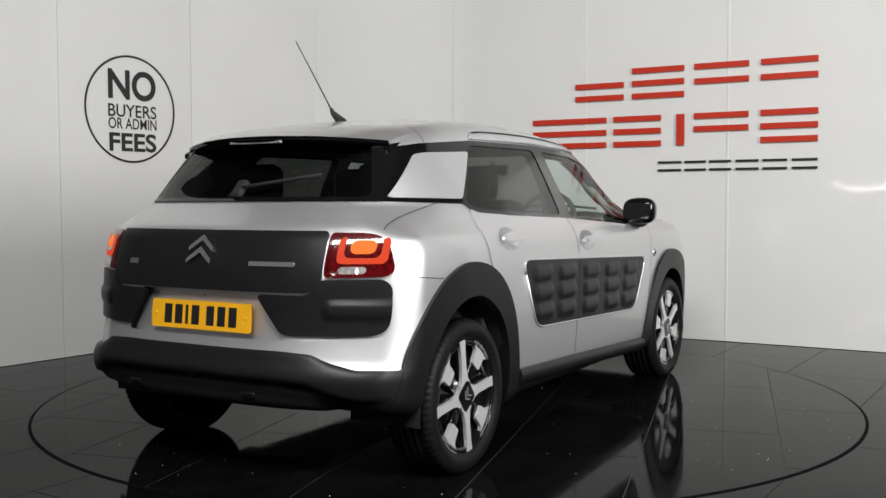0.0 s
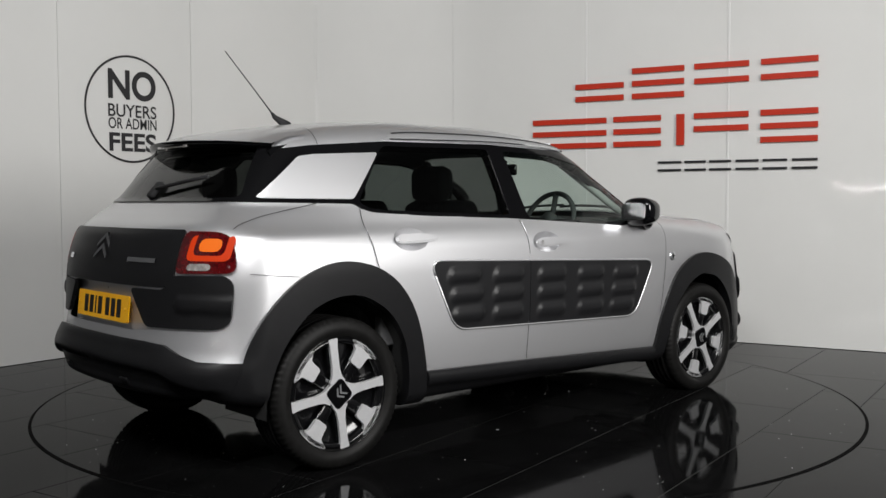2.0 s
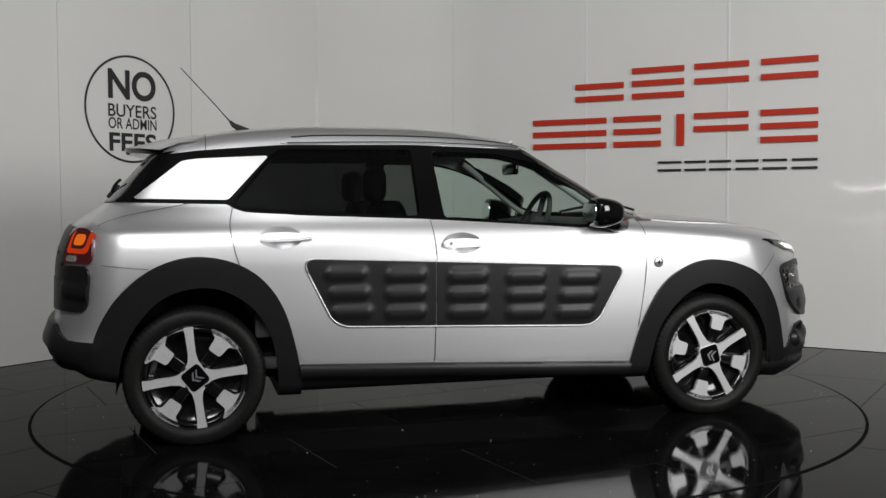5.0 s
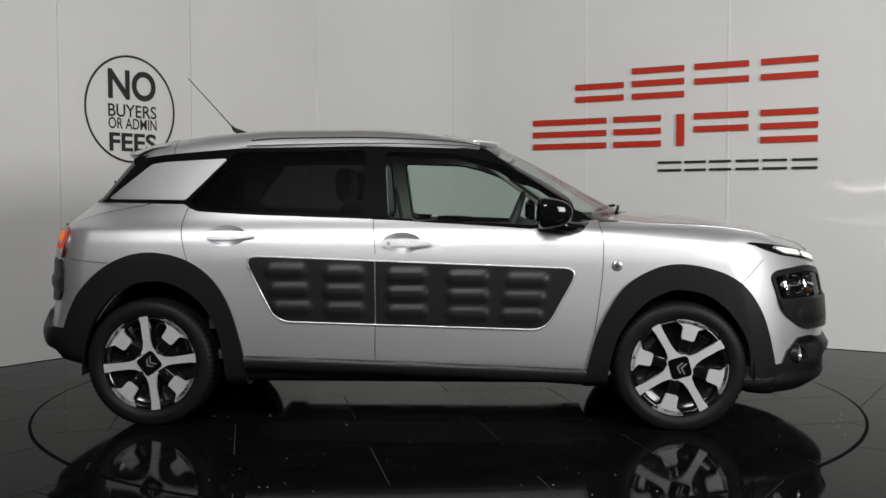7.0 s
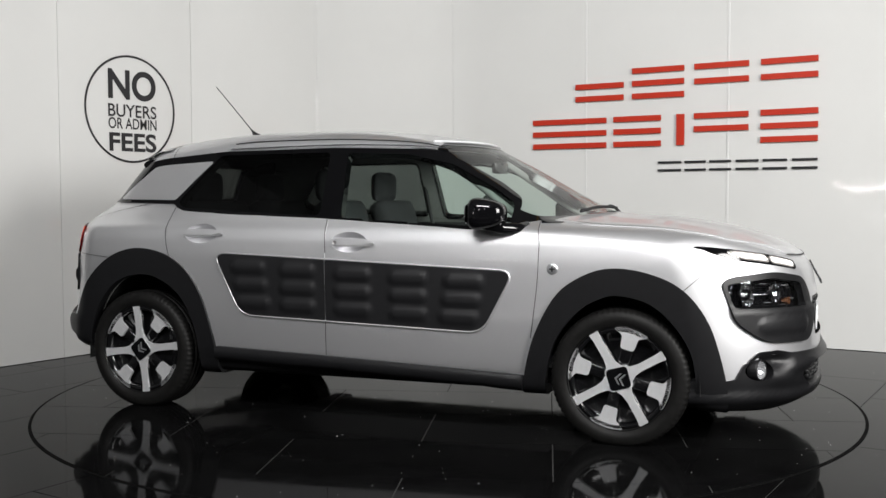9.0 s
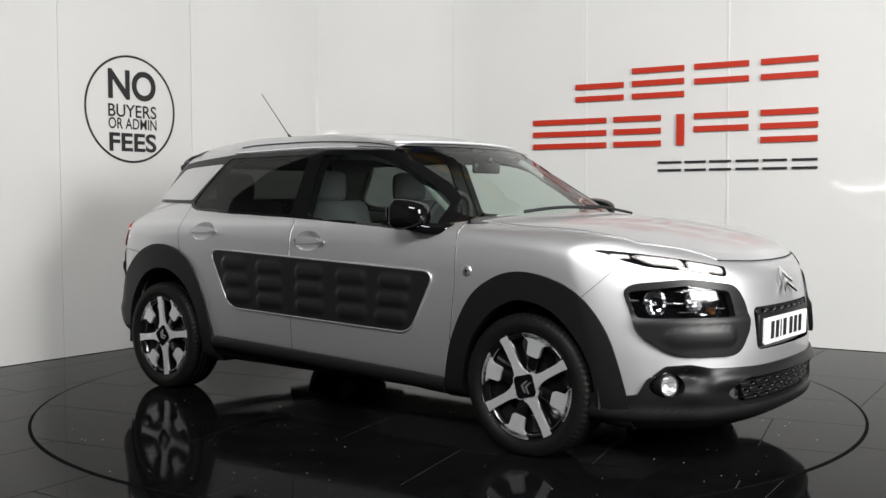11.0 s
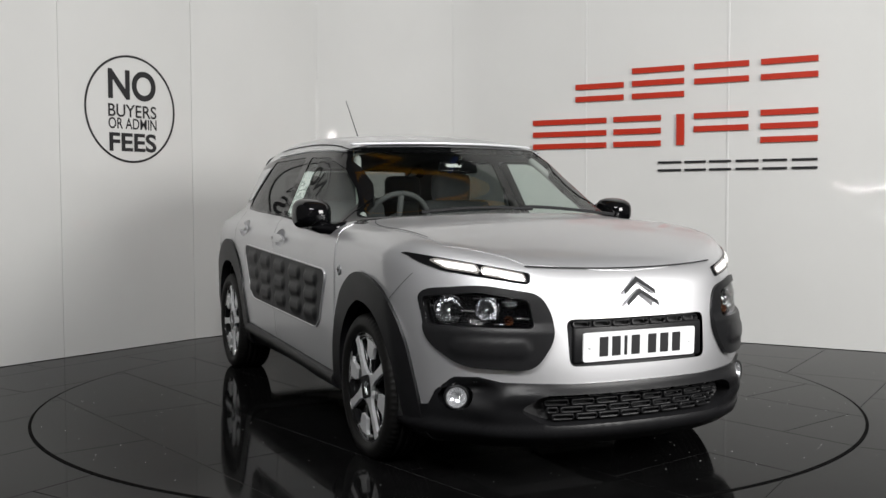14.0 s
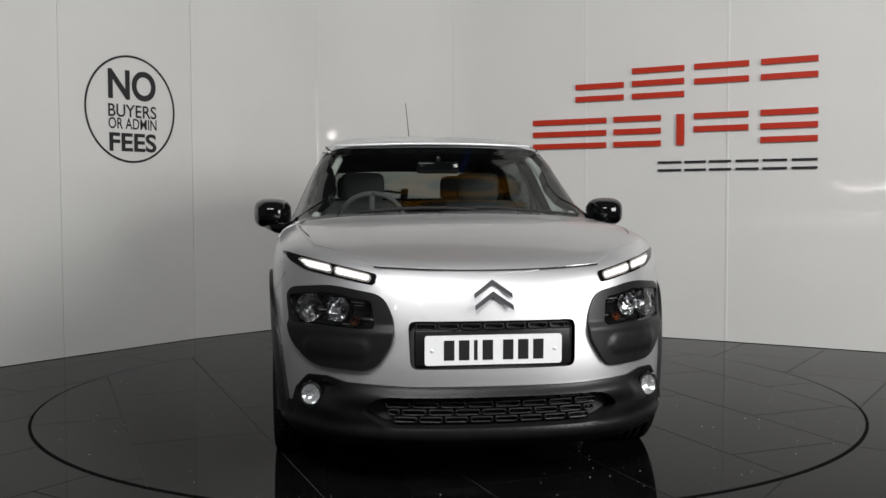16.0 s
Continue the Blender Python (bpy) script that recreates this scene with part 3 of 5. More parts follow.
CORNER_SIDE = rounded([(-2.4, 0.83), (-1.866, 0.823), (-1.885, 0.608), (-2.4, 0.60)], 0.06, 6)
REAR_LOW = [(-0.5, 0.552), (0.40, 0.548), (0.52, 0.54), (0.60, 0.505), (0.68, 0.482), (1.0, 0.478), (1.0, 0.0), (-0.5, 0.0)]
BONNET = [(1.00, 0.0), (0.97, 0.30), (0.86, 0.58), (0.83, 0.70), (1.0, 0.735), (1.25, 0.735), (1.50, 0.70), (1.62, 0.665), (1.857, 0.43), (1.90, 0.28), (1.925, 0.15), (1.935, 0.0)]


def bumps(P):
    """Cushions of the side pads: three rows on five columns, flat-topped with soft edges."""
    h = np.zeros(len(P))
    for cx in (-0.74, -0.455, -0.15, 0.145, 0.43):
        for r in range(3):
            cz = 0.842 - (cx + 0.948) * 0.0381 - 0.065 - r * (0.091 - 0.004 * (cx + 0.9))
            lean = 0.014 * r * (1 if cx < -0.5 else (-1 if cx > 0.3 else 0))
            dx = np.maximum(np.abs(P[:, 0] - cx - lean) - 0.068, 0)
            d = np.hypot(dx, P[:, 2] - cz) / 0.039
            k = np.clip((1 - d) / 0.55, 0, 1)
            h = np.maximum(h, k * k * (3 - 2 * k))
    return 0.012 * h


def step(v):
    v = np.clip(v, 0, 1)
    return v * v * (3 - 2 * v)


def front_form(P):
    """The front bumper: a rounded ledge, a set-back face and a scoop beside each fog lamp."""
    a, z = np.abs(P[:, 1]), P[:, 2]
    u = np.interp(a, [0, 0.30, 0.55, 0.62, 0.69, 0.735, 0.752], [0.412, 0.412, 0.420, 0.437, 0.432, 0.375, 0.312]) - z
    ledge = 0.024 * step(u / 0.045) * (1 - 0.75 * step((u - 0.055) / 0.05)) * (1 - step((a - 0.54) / 0.10))
    lobe = 0.016 * np.exp(-((a - 0.60) / 0.085)**2 - ((z - 0.312) / 0.036)**2)
    scoop = 0.034 * step(u / 0.04) * np.exp(-((a - 0.625) / 0.075)**2 - ((z - 0.392) / 0.030)**2)
    lip = 0.014 * step((0.262 - z) / 0.02) * (1 - step((0.225 - z) / 0.03))
    return ledge + lobe - scoop + lip


def rear_form(P):
    """The rear bumper: a thick roll above a set-back skirt."""
    a, z = np.abs(P[:, 1]), P[:, 2]
    u = np.interp(a, [0, 0.40, 0.52, 0.60, 0.68, 1.0], [0.552, 0.548, 0.540, 0.505, 0.482, 0.478]) - z
    back = step((-1.88 - P[:, 0]) / 0.12)
    roll = 0.015 * np.sqrt(np.clip(1 - np.abs((u - 0.055) / 0.058)**3, 0, 1))
    return back * (roll - 0.020 * step((u - 0.10) / 0.018) + 0.016 * step((u - 0.17) / 0.03))


def sill_form(P):
    """The sill: a rounded shoulder that turns in towards the ground."""
    u = np.interp(P[:, 0], [-0.99, -0.32, 0.72], [0.353, 0.333, 0.293]) - P[:, 2]
    return 0.022 * np.sqrt(np.clip(1 - ((u - 0.034) / 0.036)**2, 0, 1)) - 0.012 * step((u - 0.06) / 0.03)


def build_car():
    car = new("car")
    tagged(car, "silver five-door crossover hatchback with black cladding, on the turntable", "car")
    arches = union(on_side(ARCH_R_IN), on_side(ARCH_F_IN))
    side_clear = on_side(GLASS_FRONT, pad=0.03, near=0.5)
    screens = union(without(on_front(SCREEN_OUT, mirror=False, pad=-0.004), side_clear), on_rear(REAR_OUT, mirror=False, pad=-0.004))
    dishes = union(*[on_side(ellipse(*e)) for e in DISHES])
    glazing = union(on_side(GLASS_REAR, pad=0.012), on_side(GLASS_FRONT, pad=0.012), on_front(SCREEN, pad=0.015, mirror=False), on_rear(REAR_GLASS, pad=0.012, mirror=False))
    everything = lambda p, n: np.full(len(p), -1.0)
    lamps = union(on_front(HEAD_LENS_M, x0=1.2), on_front(GRILLE, mirror=False, x0=1.5), on_front(LOW_GRILLE, mirror=False, x0=1.5), on_front(FOG, x0=1.4), on_rear(RECESS, mirror=False), on_front(FRONT_LOW, pad=-0.02, x0=1.49), on_rear(REAR_LOW, pad=-0.02, x0=-1.83), on_side(SILL, pad=-0.02))
    part("body", cut(without(everything, arches, glazing, lamps, dishes), 0, 0), PAINT, car)
    part("interior_trim", cut(without(lambda p, n: np.maximum(0.5 - p[:, 2], p[:, 0] - 0.8), arches, glazing), -0.045, 0), LINER, car, "grey headlining and pillar trim")
    for s in (-1, 1):
        part("rear_door", cut(without(on_side(DOOR_R, s), on_side(BAND), on_side(ARCH_R_OUT, pad=-0.03), on_side(SILL), dishes), 0.003, 0.006), PAINT, car)
        part("front_door", cut(without(on_side(DOOR_F, s), on_side(BAND), on_side(SILL), on_side(ARCH_F_OUT, pad=-0.03), dishes), 0.003, 0.006), PAINT, car)
        part("window_frame", cut(without(on_side(BAND, s), on_side(GLASS_REAR), on_side(GLASS_FRONT), on_side(QUARTER, pad=-0.01), screens), 0.004, 0.05), PIANO, car, "gloss black window surround")
        part("quarter_panel", cut(without(on_side(QUARTER, s), screens), 0.008, 0.01), PAINT, car, "silver rear pillar panel")
        part("rear_side_window", cut(on_side(GLASS_REAR, s, 0.004), 0.0, 0), TINT, car, "dark tinted side window")
        part("front_side_window", cut(on_side(GLASS_FRONT, s, 0.004), 0.0, 0), GLASS, car, "clear side window")
        half = lambda lo, hi: (lambda p, n: np.maximum(lo - p[:, 0], p[:, 0] - hi))
        part("door_pad", cut(both(on_side(PAD, s), half(-2, -0.3065)), 0.008, 0.012, bumps), RUBBER_PAD, car, "black padded door protector")
        part("door_pad", cut(both(on_side(PAD, s), half(-0.3015, 2)), 0.008, 0.012, bumps), RUBBER_PAD, car, "black padded door protector")
        part("rear_wheel_arch", cut(without(on_side(ARCH_R_OUT, s), on_side(ARCH_R_IN)), 0.016, 0.05), PLASTIC, car, "black plastic arch cladding")
        part("front_wheel_arch", cut(without(on_side(ARCH_F_OUT, s), on_side(ARCH_F_IN)), 0.016, 0.05), PLASTIC, car, "black plastic arch cladding")
        part("sill", cut(without(on_side(SILL, s), on_side(ARCH_R_OUT), on_side(ARCH_F_OUT)), 0.010, 0.03, sill_form), PLASTIC, car, "black sill cladding")
        for e in DISHES:
            dip = lambda P, e=e: -0.042 * np.clip(1 - ((P[:, 0] - e[0]) / e[2])**2 - ((P[:, 2] - e[1]) / e[3])**2, 0, 1)
            part("handle_recess", cut(on_side(ellipse(*e), s), 0.002, 0.0, dip), PAINT, car)
        part("roof_rail", cut(without(on_side(RAIL, s), screens), 0.010, 0.02), PAINT, car, "silver roof edge rail")
    part("bonnet", cut(on_top(BONNET), 0.003, 0.006), PAINT, car)
    part("windscreen_surround", cut(without(on_front(SCREEN_OUT, mirror=False), on_front(SCREEN, mirror=False), on_top(BONNET), side_clear), 0.002, 0.03), PIANO, car, "black windscreen border")
    part("windscreen", cut(on_front(SCREEN, mirror=False, pad=0.004), 0, 0), WSGLASS, car)
    part("rear_window_surround", cut(without(on_rear(REAR_OUT, mirror=False), on_rear(REAR_GLASS, mirror=False)), 0.003, 0.03), PIANO, car, "black rear window border")
    part("rear_window", cut(on_rear(REAR_GLASS, mirror=False, pad=0.004), 0, 0), REARGLASS, car, "tinted rear window")
    # nose
    flip = lambda poly: [(-y, z) for y, z in poly]
    for s in (-1, 1):
        head = part("headlight_surround", cut(left_only(without(on_front(flip(HEAD), x0=1.2), on_front(HEAD_LENS_M, x0=1.2)), s), 0.010, 0.03, head_lift), PLASTIC, car, "black padded headlight surround")
        part("headlight_bowl", cut(left_only(on_front(HEAD_LENS_M, pad=0.004, x0=1.2), s), -0.048, 0), PIANO, head, "black headlight housing")
        part("headlight_lens", cut(left_only(on_front(HEAD_LENS_M, pad=0.003, x0=1.2), s), 0.004, 0), HEADGLASS, head, "clear headlight cover")
        d = part("daytime_light", cut(left_only(on_front(flip(DRL), x0=1.2), s), 0.005, 0.01), PIANO, car, "slim black daytime running light")
        for poly in (DRL_A, DRL_B):
            part("led_bezel", cut(left_only(on_front(flip(poly), pad=0.003, x0=1.2), s), 0.007, 0.004), CLEAR_LENS, d, "clear light strip surround")
            part("led_strip", cut(left_only(on_front(flip(poly), pad=-0.003, x0=1.2), s), 0.009, 0.004), DRL_GLOW, d, "glowing white light strip")
        lamp = part("tail_lamp", cut(left_only(both(on_rear(flip(TAIL_LAMP)), on_side(LAMP_SIDE)), s), 0.012, 0.02), RED_LENS, car, "red rear lamp")
        tail_lamp_details(lamp, s)
        part("rear_corner_pad", cut(left_only(both(on_rear(flip(CORNER_PAD)), on_side(CORNER_SIDE, near=0.0)), s), 0.012, 0.02, corner_lift), PLASTIC, car, "black padded rear corner")
    low = part("front_bumper", cut(without(on_front(FRONT_LOW, x0=1.45), on_front(LOW_GRILLE, mirror=False), on_front(FOG, x0=1.4)), 0.010, 0.05, front_form), PLASTIC, car, "black lower front bumper")
    part("rear_bumper", cut(both(on_rear(REAR_LOW), lambda p, n: np.maximum(p[:, 0] + 1.80, 0.12 - p[:, 2])), 0.014, 0.05, rear_form), PLASTIC, car, "black lower rear bumper")
    part("number_plate_recess", cut(on_rear(RECESS, mirror=False, pad=0.004), -0.03, 0), PAINT, car)
    part("grille_back", cut(union(on_front(GRILLE, mirror=False, pad=0.004, x0=1.5), on_front(LOW_GRILLE, mirror=False, pad=0.004, x0=1.5)), -0.035, 0), DARKIN, car)
    boot = part("boot_panel", cut(on_rear(BOOT_PANEL, mirror=False), 0.010, 0.02), PLASTIC, car, "black tailgate panel")
    return car, low, boot


def head_lift(P):
    a = np.abs(P[:, 1])
    d = np.hypot(np.maximum(np.abs(a - 0.575) - 0.085, 0), P[:, 2] - 0.548) / 0.036
    return 0.012 * np.clip((0.64 - P[:, 2]) / 0.03, 0, 1) + 0.007 * np.sqrt(np.clip(1 - d**2.4, 0, 1))


def corner_lift(P):
    a = np.abs(P[:, 1])
    d = np.hypot(np.maximum(np.abs(a - 0.68) - 0.09, 0), P[:, 2] - 0.705) / 0.035
    return 0.010 * np.sqrt(np.clip(1 - d**2.4, 0, 1))


def tail_lamp_details(lamp, s):
    """The glowing bracket, the bright core and the clear lens band."""
    def ring(y0, y1, z0, z1):
        return rounded([(y0, z1), (y1, z1), (y1, z0), (y0, z0)], 0.022, 5)
    outer, inner = ring(0.59, 0.748, 0.872, 0.968), ring(0.612, 0.726, 0.893, 0.98)
    part("light_guide", cut(left_only(without(on_rear(outer), on_rear(inner)), s), 0.0135, 0.004), TAIL_GLOW, lamp, "glowing red light guide")
    part("brake_light", cut(left_only(on_rear(ring(0.63, 0.71, 0.908, 0.957)), s), 0.0135, 0.004), BRAKE_GLOW, lamp, "glowing orange lamp core")
    part("reversing_light", cut(left_only(on_rear(ring(0.60, 0.69, 0.836, 0.862)), s), 0.0135, 0.004), CLEAR_LENS, lamp, "clear reversing lens")


HEAD_LENS_M = [(-y, z) for y, z in HEAD_LENS]
CAR, FRONT_BUMPER, BOOT = build_car()


# ---- wheels ----
def build_wheel(x, side, turn):
    """A 17 inch black alloy wheel with four machined spokes and four bright tabs; its face looks along side * y."""
    r = 0.236
    bm = bmesh.new()
    lathe(bm, [(0.230, -0.10), (0.230, 0.09), (0.213, 0.09), (0.203, 0.04), (0.203, -0.09)], 64)
    hub = 0.303 if x > 0 else 0.311  # loaded radius
    m = Matrix.Translation((x, side * 0.738, hub)) @ (Matrix.Rotation(math.pi, 4, "Z") if side < 0 else Matrix())
    wheel = part("wheel", bm, ALLOY_BLACK, CAR)
    wheel.matrix_basis = m
    tagged(wheel, "black and bright alloy wheel with low tyre")
    # tyre with three grooves and a shoulder tread
    bm = bmesh.new()
    prof = [(r, -0.092), (0.249, -0.104), (0.275, -0.107), (0.298, -0.103), (0.311, -0.092), (0.316, -0.078)]
    for g in (-0.05, -0.017, 0.017, 0.05):
        prof += [(0.318, g - 0.005), (0.310, g - 0.004), (0.310, g + 0.004), (0.318, g + 0.005)]
    prof += [(0.316, 0.078), (0.311, 0.092), (0.298, 0.103), (0.275, 0.107), (0.262, 0.1075), (0.258, 0.1055), (0.249, 0.104), (r, 0.092), (0.226, 0.085), (0.226, -0.085)]
    vs = lathe(bm, prof, 216, closed=True)
    for n, v in enumerate(vs):
        i = n // len(prof)
        if i % 3 == 0 and 0.055 < abs(v.co.y) < 0.1 and math.hypot(v.co.x, v.co.z) > 0.305:
            k = 1 - 0.006 / math.hypot(v.co.x, v.co.z)
            v.co.x, v.co.z = v.co.x * k, v.co.z * k
    for v in bm.verts:
        if v.co.z < 0.0008 - hub:
            v.co.z = 0.0008 - hub
    part("tyre", bm, TYRE, wheel, "worn black road tyre")
    face = Matrix.Rotation(radians(-90), 4, "X")  # outline plane to the xz plane, extruded along +y
    bm = bmesh.new()
    lathe(bm, [(0.237, 0.088), (0.2385, 0.094), (0.237, 0.096), (0.2355, 0.095), (0.234, 0.088)], 96, closed=True)
    part("rim_edge", bm, ALLOY_BLACK, wheel, "gloss black rim edge")
    bm = bmesh.new()
    lathe(bm, [(0.229, 0.080), (0.213, 0.052), (0.12, 0.045), (0.06, 0.06), (0.03, 0.062)], 64)
    for k in range(8):
        a = radians(turn + 45 * k)
        mm = Matrix.Rotation(-a, 4, "Y")
        box(bm, 0.14, 0.064, 0, 0.15, 0.03, 0.055 if k % 2 else 0.05, mm, bevel=0.008)
    part("rim_dish", bm, ALLOY_BLACK, wheel, "gloss black rim dish")
    for k in range(4):
        a = radians(turn + 90 * k)
        bm = bmesh.new()
        prism(bm, rounded([(0.048, -0.040), (0.072, -0.024), (0.11, -0.0175), (0.20, -0.0185), (0.232, -0.024), (0.232, 0.024), (0.20, 0.0185), (0.11, 0.0175), (0.072, 0.024), (0.048, 0.040)], 0.008, 3), 0.078, 0.092, Matrix.Rotation(-a, 4, "Y") @ face)
        part("spoke", bm, ALLOY, wheel, "bright machined spoke", smooth=False)
        bm = bmesh.new()
        a2 = a + radians(45)
        prism(bm, rounded([(0.136, -0.031), (0.196, -0.037), (0.213, -0.078), (0.221, -0.072), (0.230, -0.037), (0.233, 0.0), (0.230, 0.037), (0.221, 0.072), (0.213, 0.078), (0.196, 0.037), (0.136, 0.031)], 0.012, 4), 0.074, 0.090, Matrix.Rotation(-a2, 4, "Y") @ face)
        part("rim_tab", bm, ALLOY, wheel, "bright machined tab", smooth=False)
        bm = bmesh.new()
        mm = Matrix.Rotation(-(a + radians(45)), 4, "Y")
        lathe(bm, [(0.001, 0.078), (0.007, 0.078), (0.009, 0.070)], 6, mm @ Matrix.Translation((0.085, 0, 0)))
        part("wheel_bolt", bm, CHROME, wheel)
    a = radians(turn)
    sq = rounded([(0.062 * math.cos(a + math.pi / 2 * k), 0.062 * math.sin(a + math.pi / 2 * k)) for k in range(4)], 0.018)
    sq2 = rounded([(0.078 * math.cos(a + math.pi / 2 * k), 0.078 * math.sin(a + math.pi / 2 * k)) for k in range(4)], 0.022)
    bm = bmesh.new()
    prism(bm, sq2, 0.070, 0.0915, face)
    part("hub_plate", bm, ALLOY, wheel, "bright hub plate", smooth=False)
    bm = bmesh.new()
    prism(bm, [(p[0] * 1.12, p[1] * 1.12) for p in sq], 0.085, 0.096, face)
    cap = part("hub_cap", bm, PIANO, wheel, "black hub cap with a bright double chevron", smooth=False)
    bm = bmesh.new()
    lathe(bm, [(0.001, 0.0), (0.13, 0.0), (0.13, -0.02), (0.001, -0.02)], 48)
    part("brake_disc", bm, DISC, wheel, "steel brake disc")
    return wheel, cap, face


def chevrons(bm, w, m, depth=0.006, gap=0.38, thick=0.20):
    """Two stacked bright chevrons of width w in the xy plane."""
    for dy in (0.0, -gap * w):
        h = 0.36 * w
        t = thick * w
        for sg in (-1, 1):
            q = [(0, dy), (sg * w / 2, dy - h), (sg * w / 2, dy - h + t * 0.8), (0, dy + t)]
            prism(bm, q if sg > 0 else q[::-1], 0, depth, m)


for wx in (-1.426, 1.160):
    for side in (-1, 1):
        wheel, cap, face = build_wheel(wx, side, (60 if wx > 0 else 83) if side < 0 else (30 if wx > 0 else 7))
        bm = bmesh.new()
        rot = 140 if wx < 0 else 190
        chevrons(bm, 0.052, Matrix.Rotation(radians(-rot + 90), 4, "Y") @ face @ Matrix.Translation((0, 0.008, 0.096)), 0.002)
        part("emblem", bm, SILVER_TRIM, cap, smooth=False)


# wheel housings, floor pan and cabin
def build_cabin():
    for wx, ho, top in ((-1.405, 0.365, 0.735), (1.158, 0.36, 0.70)):
        for s in (-1, 1):
            bm = bmesh.new()
            n = 24
            arc = [(wx + ho, 0.245)] + [(wx + ho * math.cos(math.pi * k / n), 0.26 + (top - 0.26) * math.sin(math.pi * k / n)) for k in range(n + 1)] + [(wx - ho, 0.245)]
            A = [bm.verts.new((x, s * (0.825 - 0.05 * max(0, (z - 0.45))), z)) for x, z in arc]
            B = [bm.verts.new((x, s * 0.50, z)) for x, z in arc]
            for k in range(len(arc) - 1):
                bm.faces.new((A[k], A[k + 1], B[k + 1], B[k]))
            bm.faces.new(B)
            part("wheel_housing", bm, HOUSING, CAR, "black wheel housing liner")
    bm = bmesh.new()
    box(bm, -0.1, 0, 0.34, 2.9, 1.45, 0.05, bevel=0.01)
    part("cabin_floor", bm, DARKIN, CAR)
    bm = bmesh.new()
    tube(bm, [(-1.426, -0.66, 0.30), (-1.426, 0.66, 0.30)], 0.035)
    part("rear_axle", bm, DARKIN, CAR)
    bm = bmesh.new()
    prism(bm, rounded([(0.45, 0.60), (0.42, 0.90), (0.50, 0.985), (0.72, 1.01), (0.95, 1.0), (0.98, 0.6)], 0.04), -0.68, 0.68, Matrix.Rotation(radians(90), 4, "X"))
    part("dashboard", bm, DARKIN, CAR, "dark dashboard", smooth=False)
    bm = bmesh.new()
    box(bm, -1.45, 0, 0.96, 0.5, 1.2, 0.03, bevel=0.01)
    part("parcel_shelf", bm, DARKIN, CAR)
    for s in (-1, 1):
        bm = bmesh.new()
        box(bm, -0.2, s * 0.735, 0.72, 1.9, 0.05, 0.50, bevel=0.01)
        part("door_lining", bm, DARKIN, CAR)
    # seats
    for x, y, w in ((-0.22, -0.36, 0.5), (-0.22, 0.36, 0.5), (-1.02, -0.36, 0.62), (-1.02, 0.36, 0.62)):
        bm = bmesh.new()
        box(bm, x + 0.18, y, 0.55, 0.5, w, 0.16, bevel=0.05)
        seat = part("seat", bm, SEAT, CAR, "dark cloth seat")
        bm = bmesh.new()
        box(bm, 0, 0, 0.28, 0.13, w - 0.02, 0.60, Matrix.Translation((x - 0.08, y, 0.55)) @ Matrix.Rotation(radians(-17), 4, "Y"), bevel=0.05)
        part("backrest", bm, SEAT, seat)
        bm = bmesh.new()
        hx = x - 0.29
        box(bm, hx, y, 1.19, 0.09, 0.27, 0.18, bevel=0.045)
        tube(bm, [(hx, y - 0.06, 1.02), (hx, y - 0.06, 1.16)], 0.007)
        tube(bm, [(hx, y + 0.06, 1.02), (hx, y + 0.06, 1.16)], 0.007)
        part("headrest", bm, SEAT, seat)
    # steering wheel on the right-hand side
    bm = bmesh.new()
    m = Matrix.Translation((0.36, -0.36, 0.98)) @ Matrix.Rotation(radians(-68), 4, "Y")
    ring = [m @ Vector((0.178 * math.cos(a), 0.178 * math.sin(a), 0)) for a in [2 * math.pi * k / 40 for k in range(41)]]
    tube(bm, ring, 0.0145, 8)
    for a in (0, 180, 270):
        v = Vector((0.17 * math.cos(radians(a + 90)), 0.17 * math.sin(radians(a + 90)), 0))
        tube(bm, [m @ Vector((0, 0, -0.02)), m @ v], 0.016, 8)
    tube(bm, [m @ Vector((0, 0, 0.02)), m @ Vector((0, 0, -0.20))], 0.06, 16)
    part("steering_wheel", bm, DARKIN, CAR, "dark steering wheel")
    bm = bmesh.new()
    box(bm, 0.35, 0, 1.285, 0.03, 0.23, 0.065, bevel=0.012)
    tube(bm, [(0.355, 0, 1.30), (0.385, 0, 1.335)], 0.012)
    part("rear_view_mirror", bm, PIANO, CAR)
    for s in (-1, 1):
        bm = bmesh.new()
        tube(bm, [(-0.36, s * 0.655, 1.24), (-0.30, s * 0.68, 0.9), (-0.27, s * 0.70, 0.55)], 0.012, 6)
        part("seat_belt", bm, DARKIN, CAR)


build_cabin()


# ---- outer fittings of the car ----
def surf_side(x, z, s):
    """The point and normal of the skin at x, z on one side."""
    p = reach(np.array([[x, 0, z]]), np.array([[0, float(s), 0]]))
    return Vector(p[0]), Vector(normals(p)[0])


def surf_front(y, z, d=1):
    p = reach(np.array([[0.0, y, z]]), np.array([[float(d), 0, 0]]))
    return Vector(p[0]), Vector(normals(p)[0])


def surf_top(x, y):
    p = reach(np.array([[x, y, 0.6]]), np.array([[0, 0, 1.0]]))
    return Vector(p[0]), Vector(normals(p)[0])


def seam(name, pts, parent=CAR, width=0.0032, out=0.0042, mat=SEAM):
    """A dark panel gap along points with normals."""
    bm = bmesh.new()
    prev = None
    for i, (p, n) in enumerate(pts):
        q = pts[min(i + 1, len(pts) - 1)][0] - pts[max(i - 1, 0)][0]
        w = q.cross(n).normalized() * width / 2
        a, b = bm.verts.new(p + n * out - w), bm.verts.new(p + n * out + w)
        if prev:
            bm.faces.new((prev[0], prev[1], b, a))
        prev = (a, b)
    return part(name, bm, mat, parent)


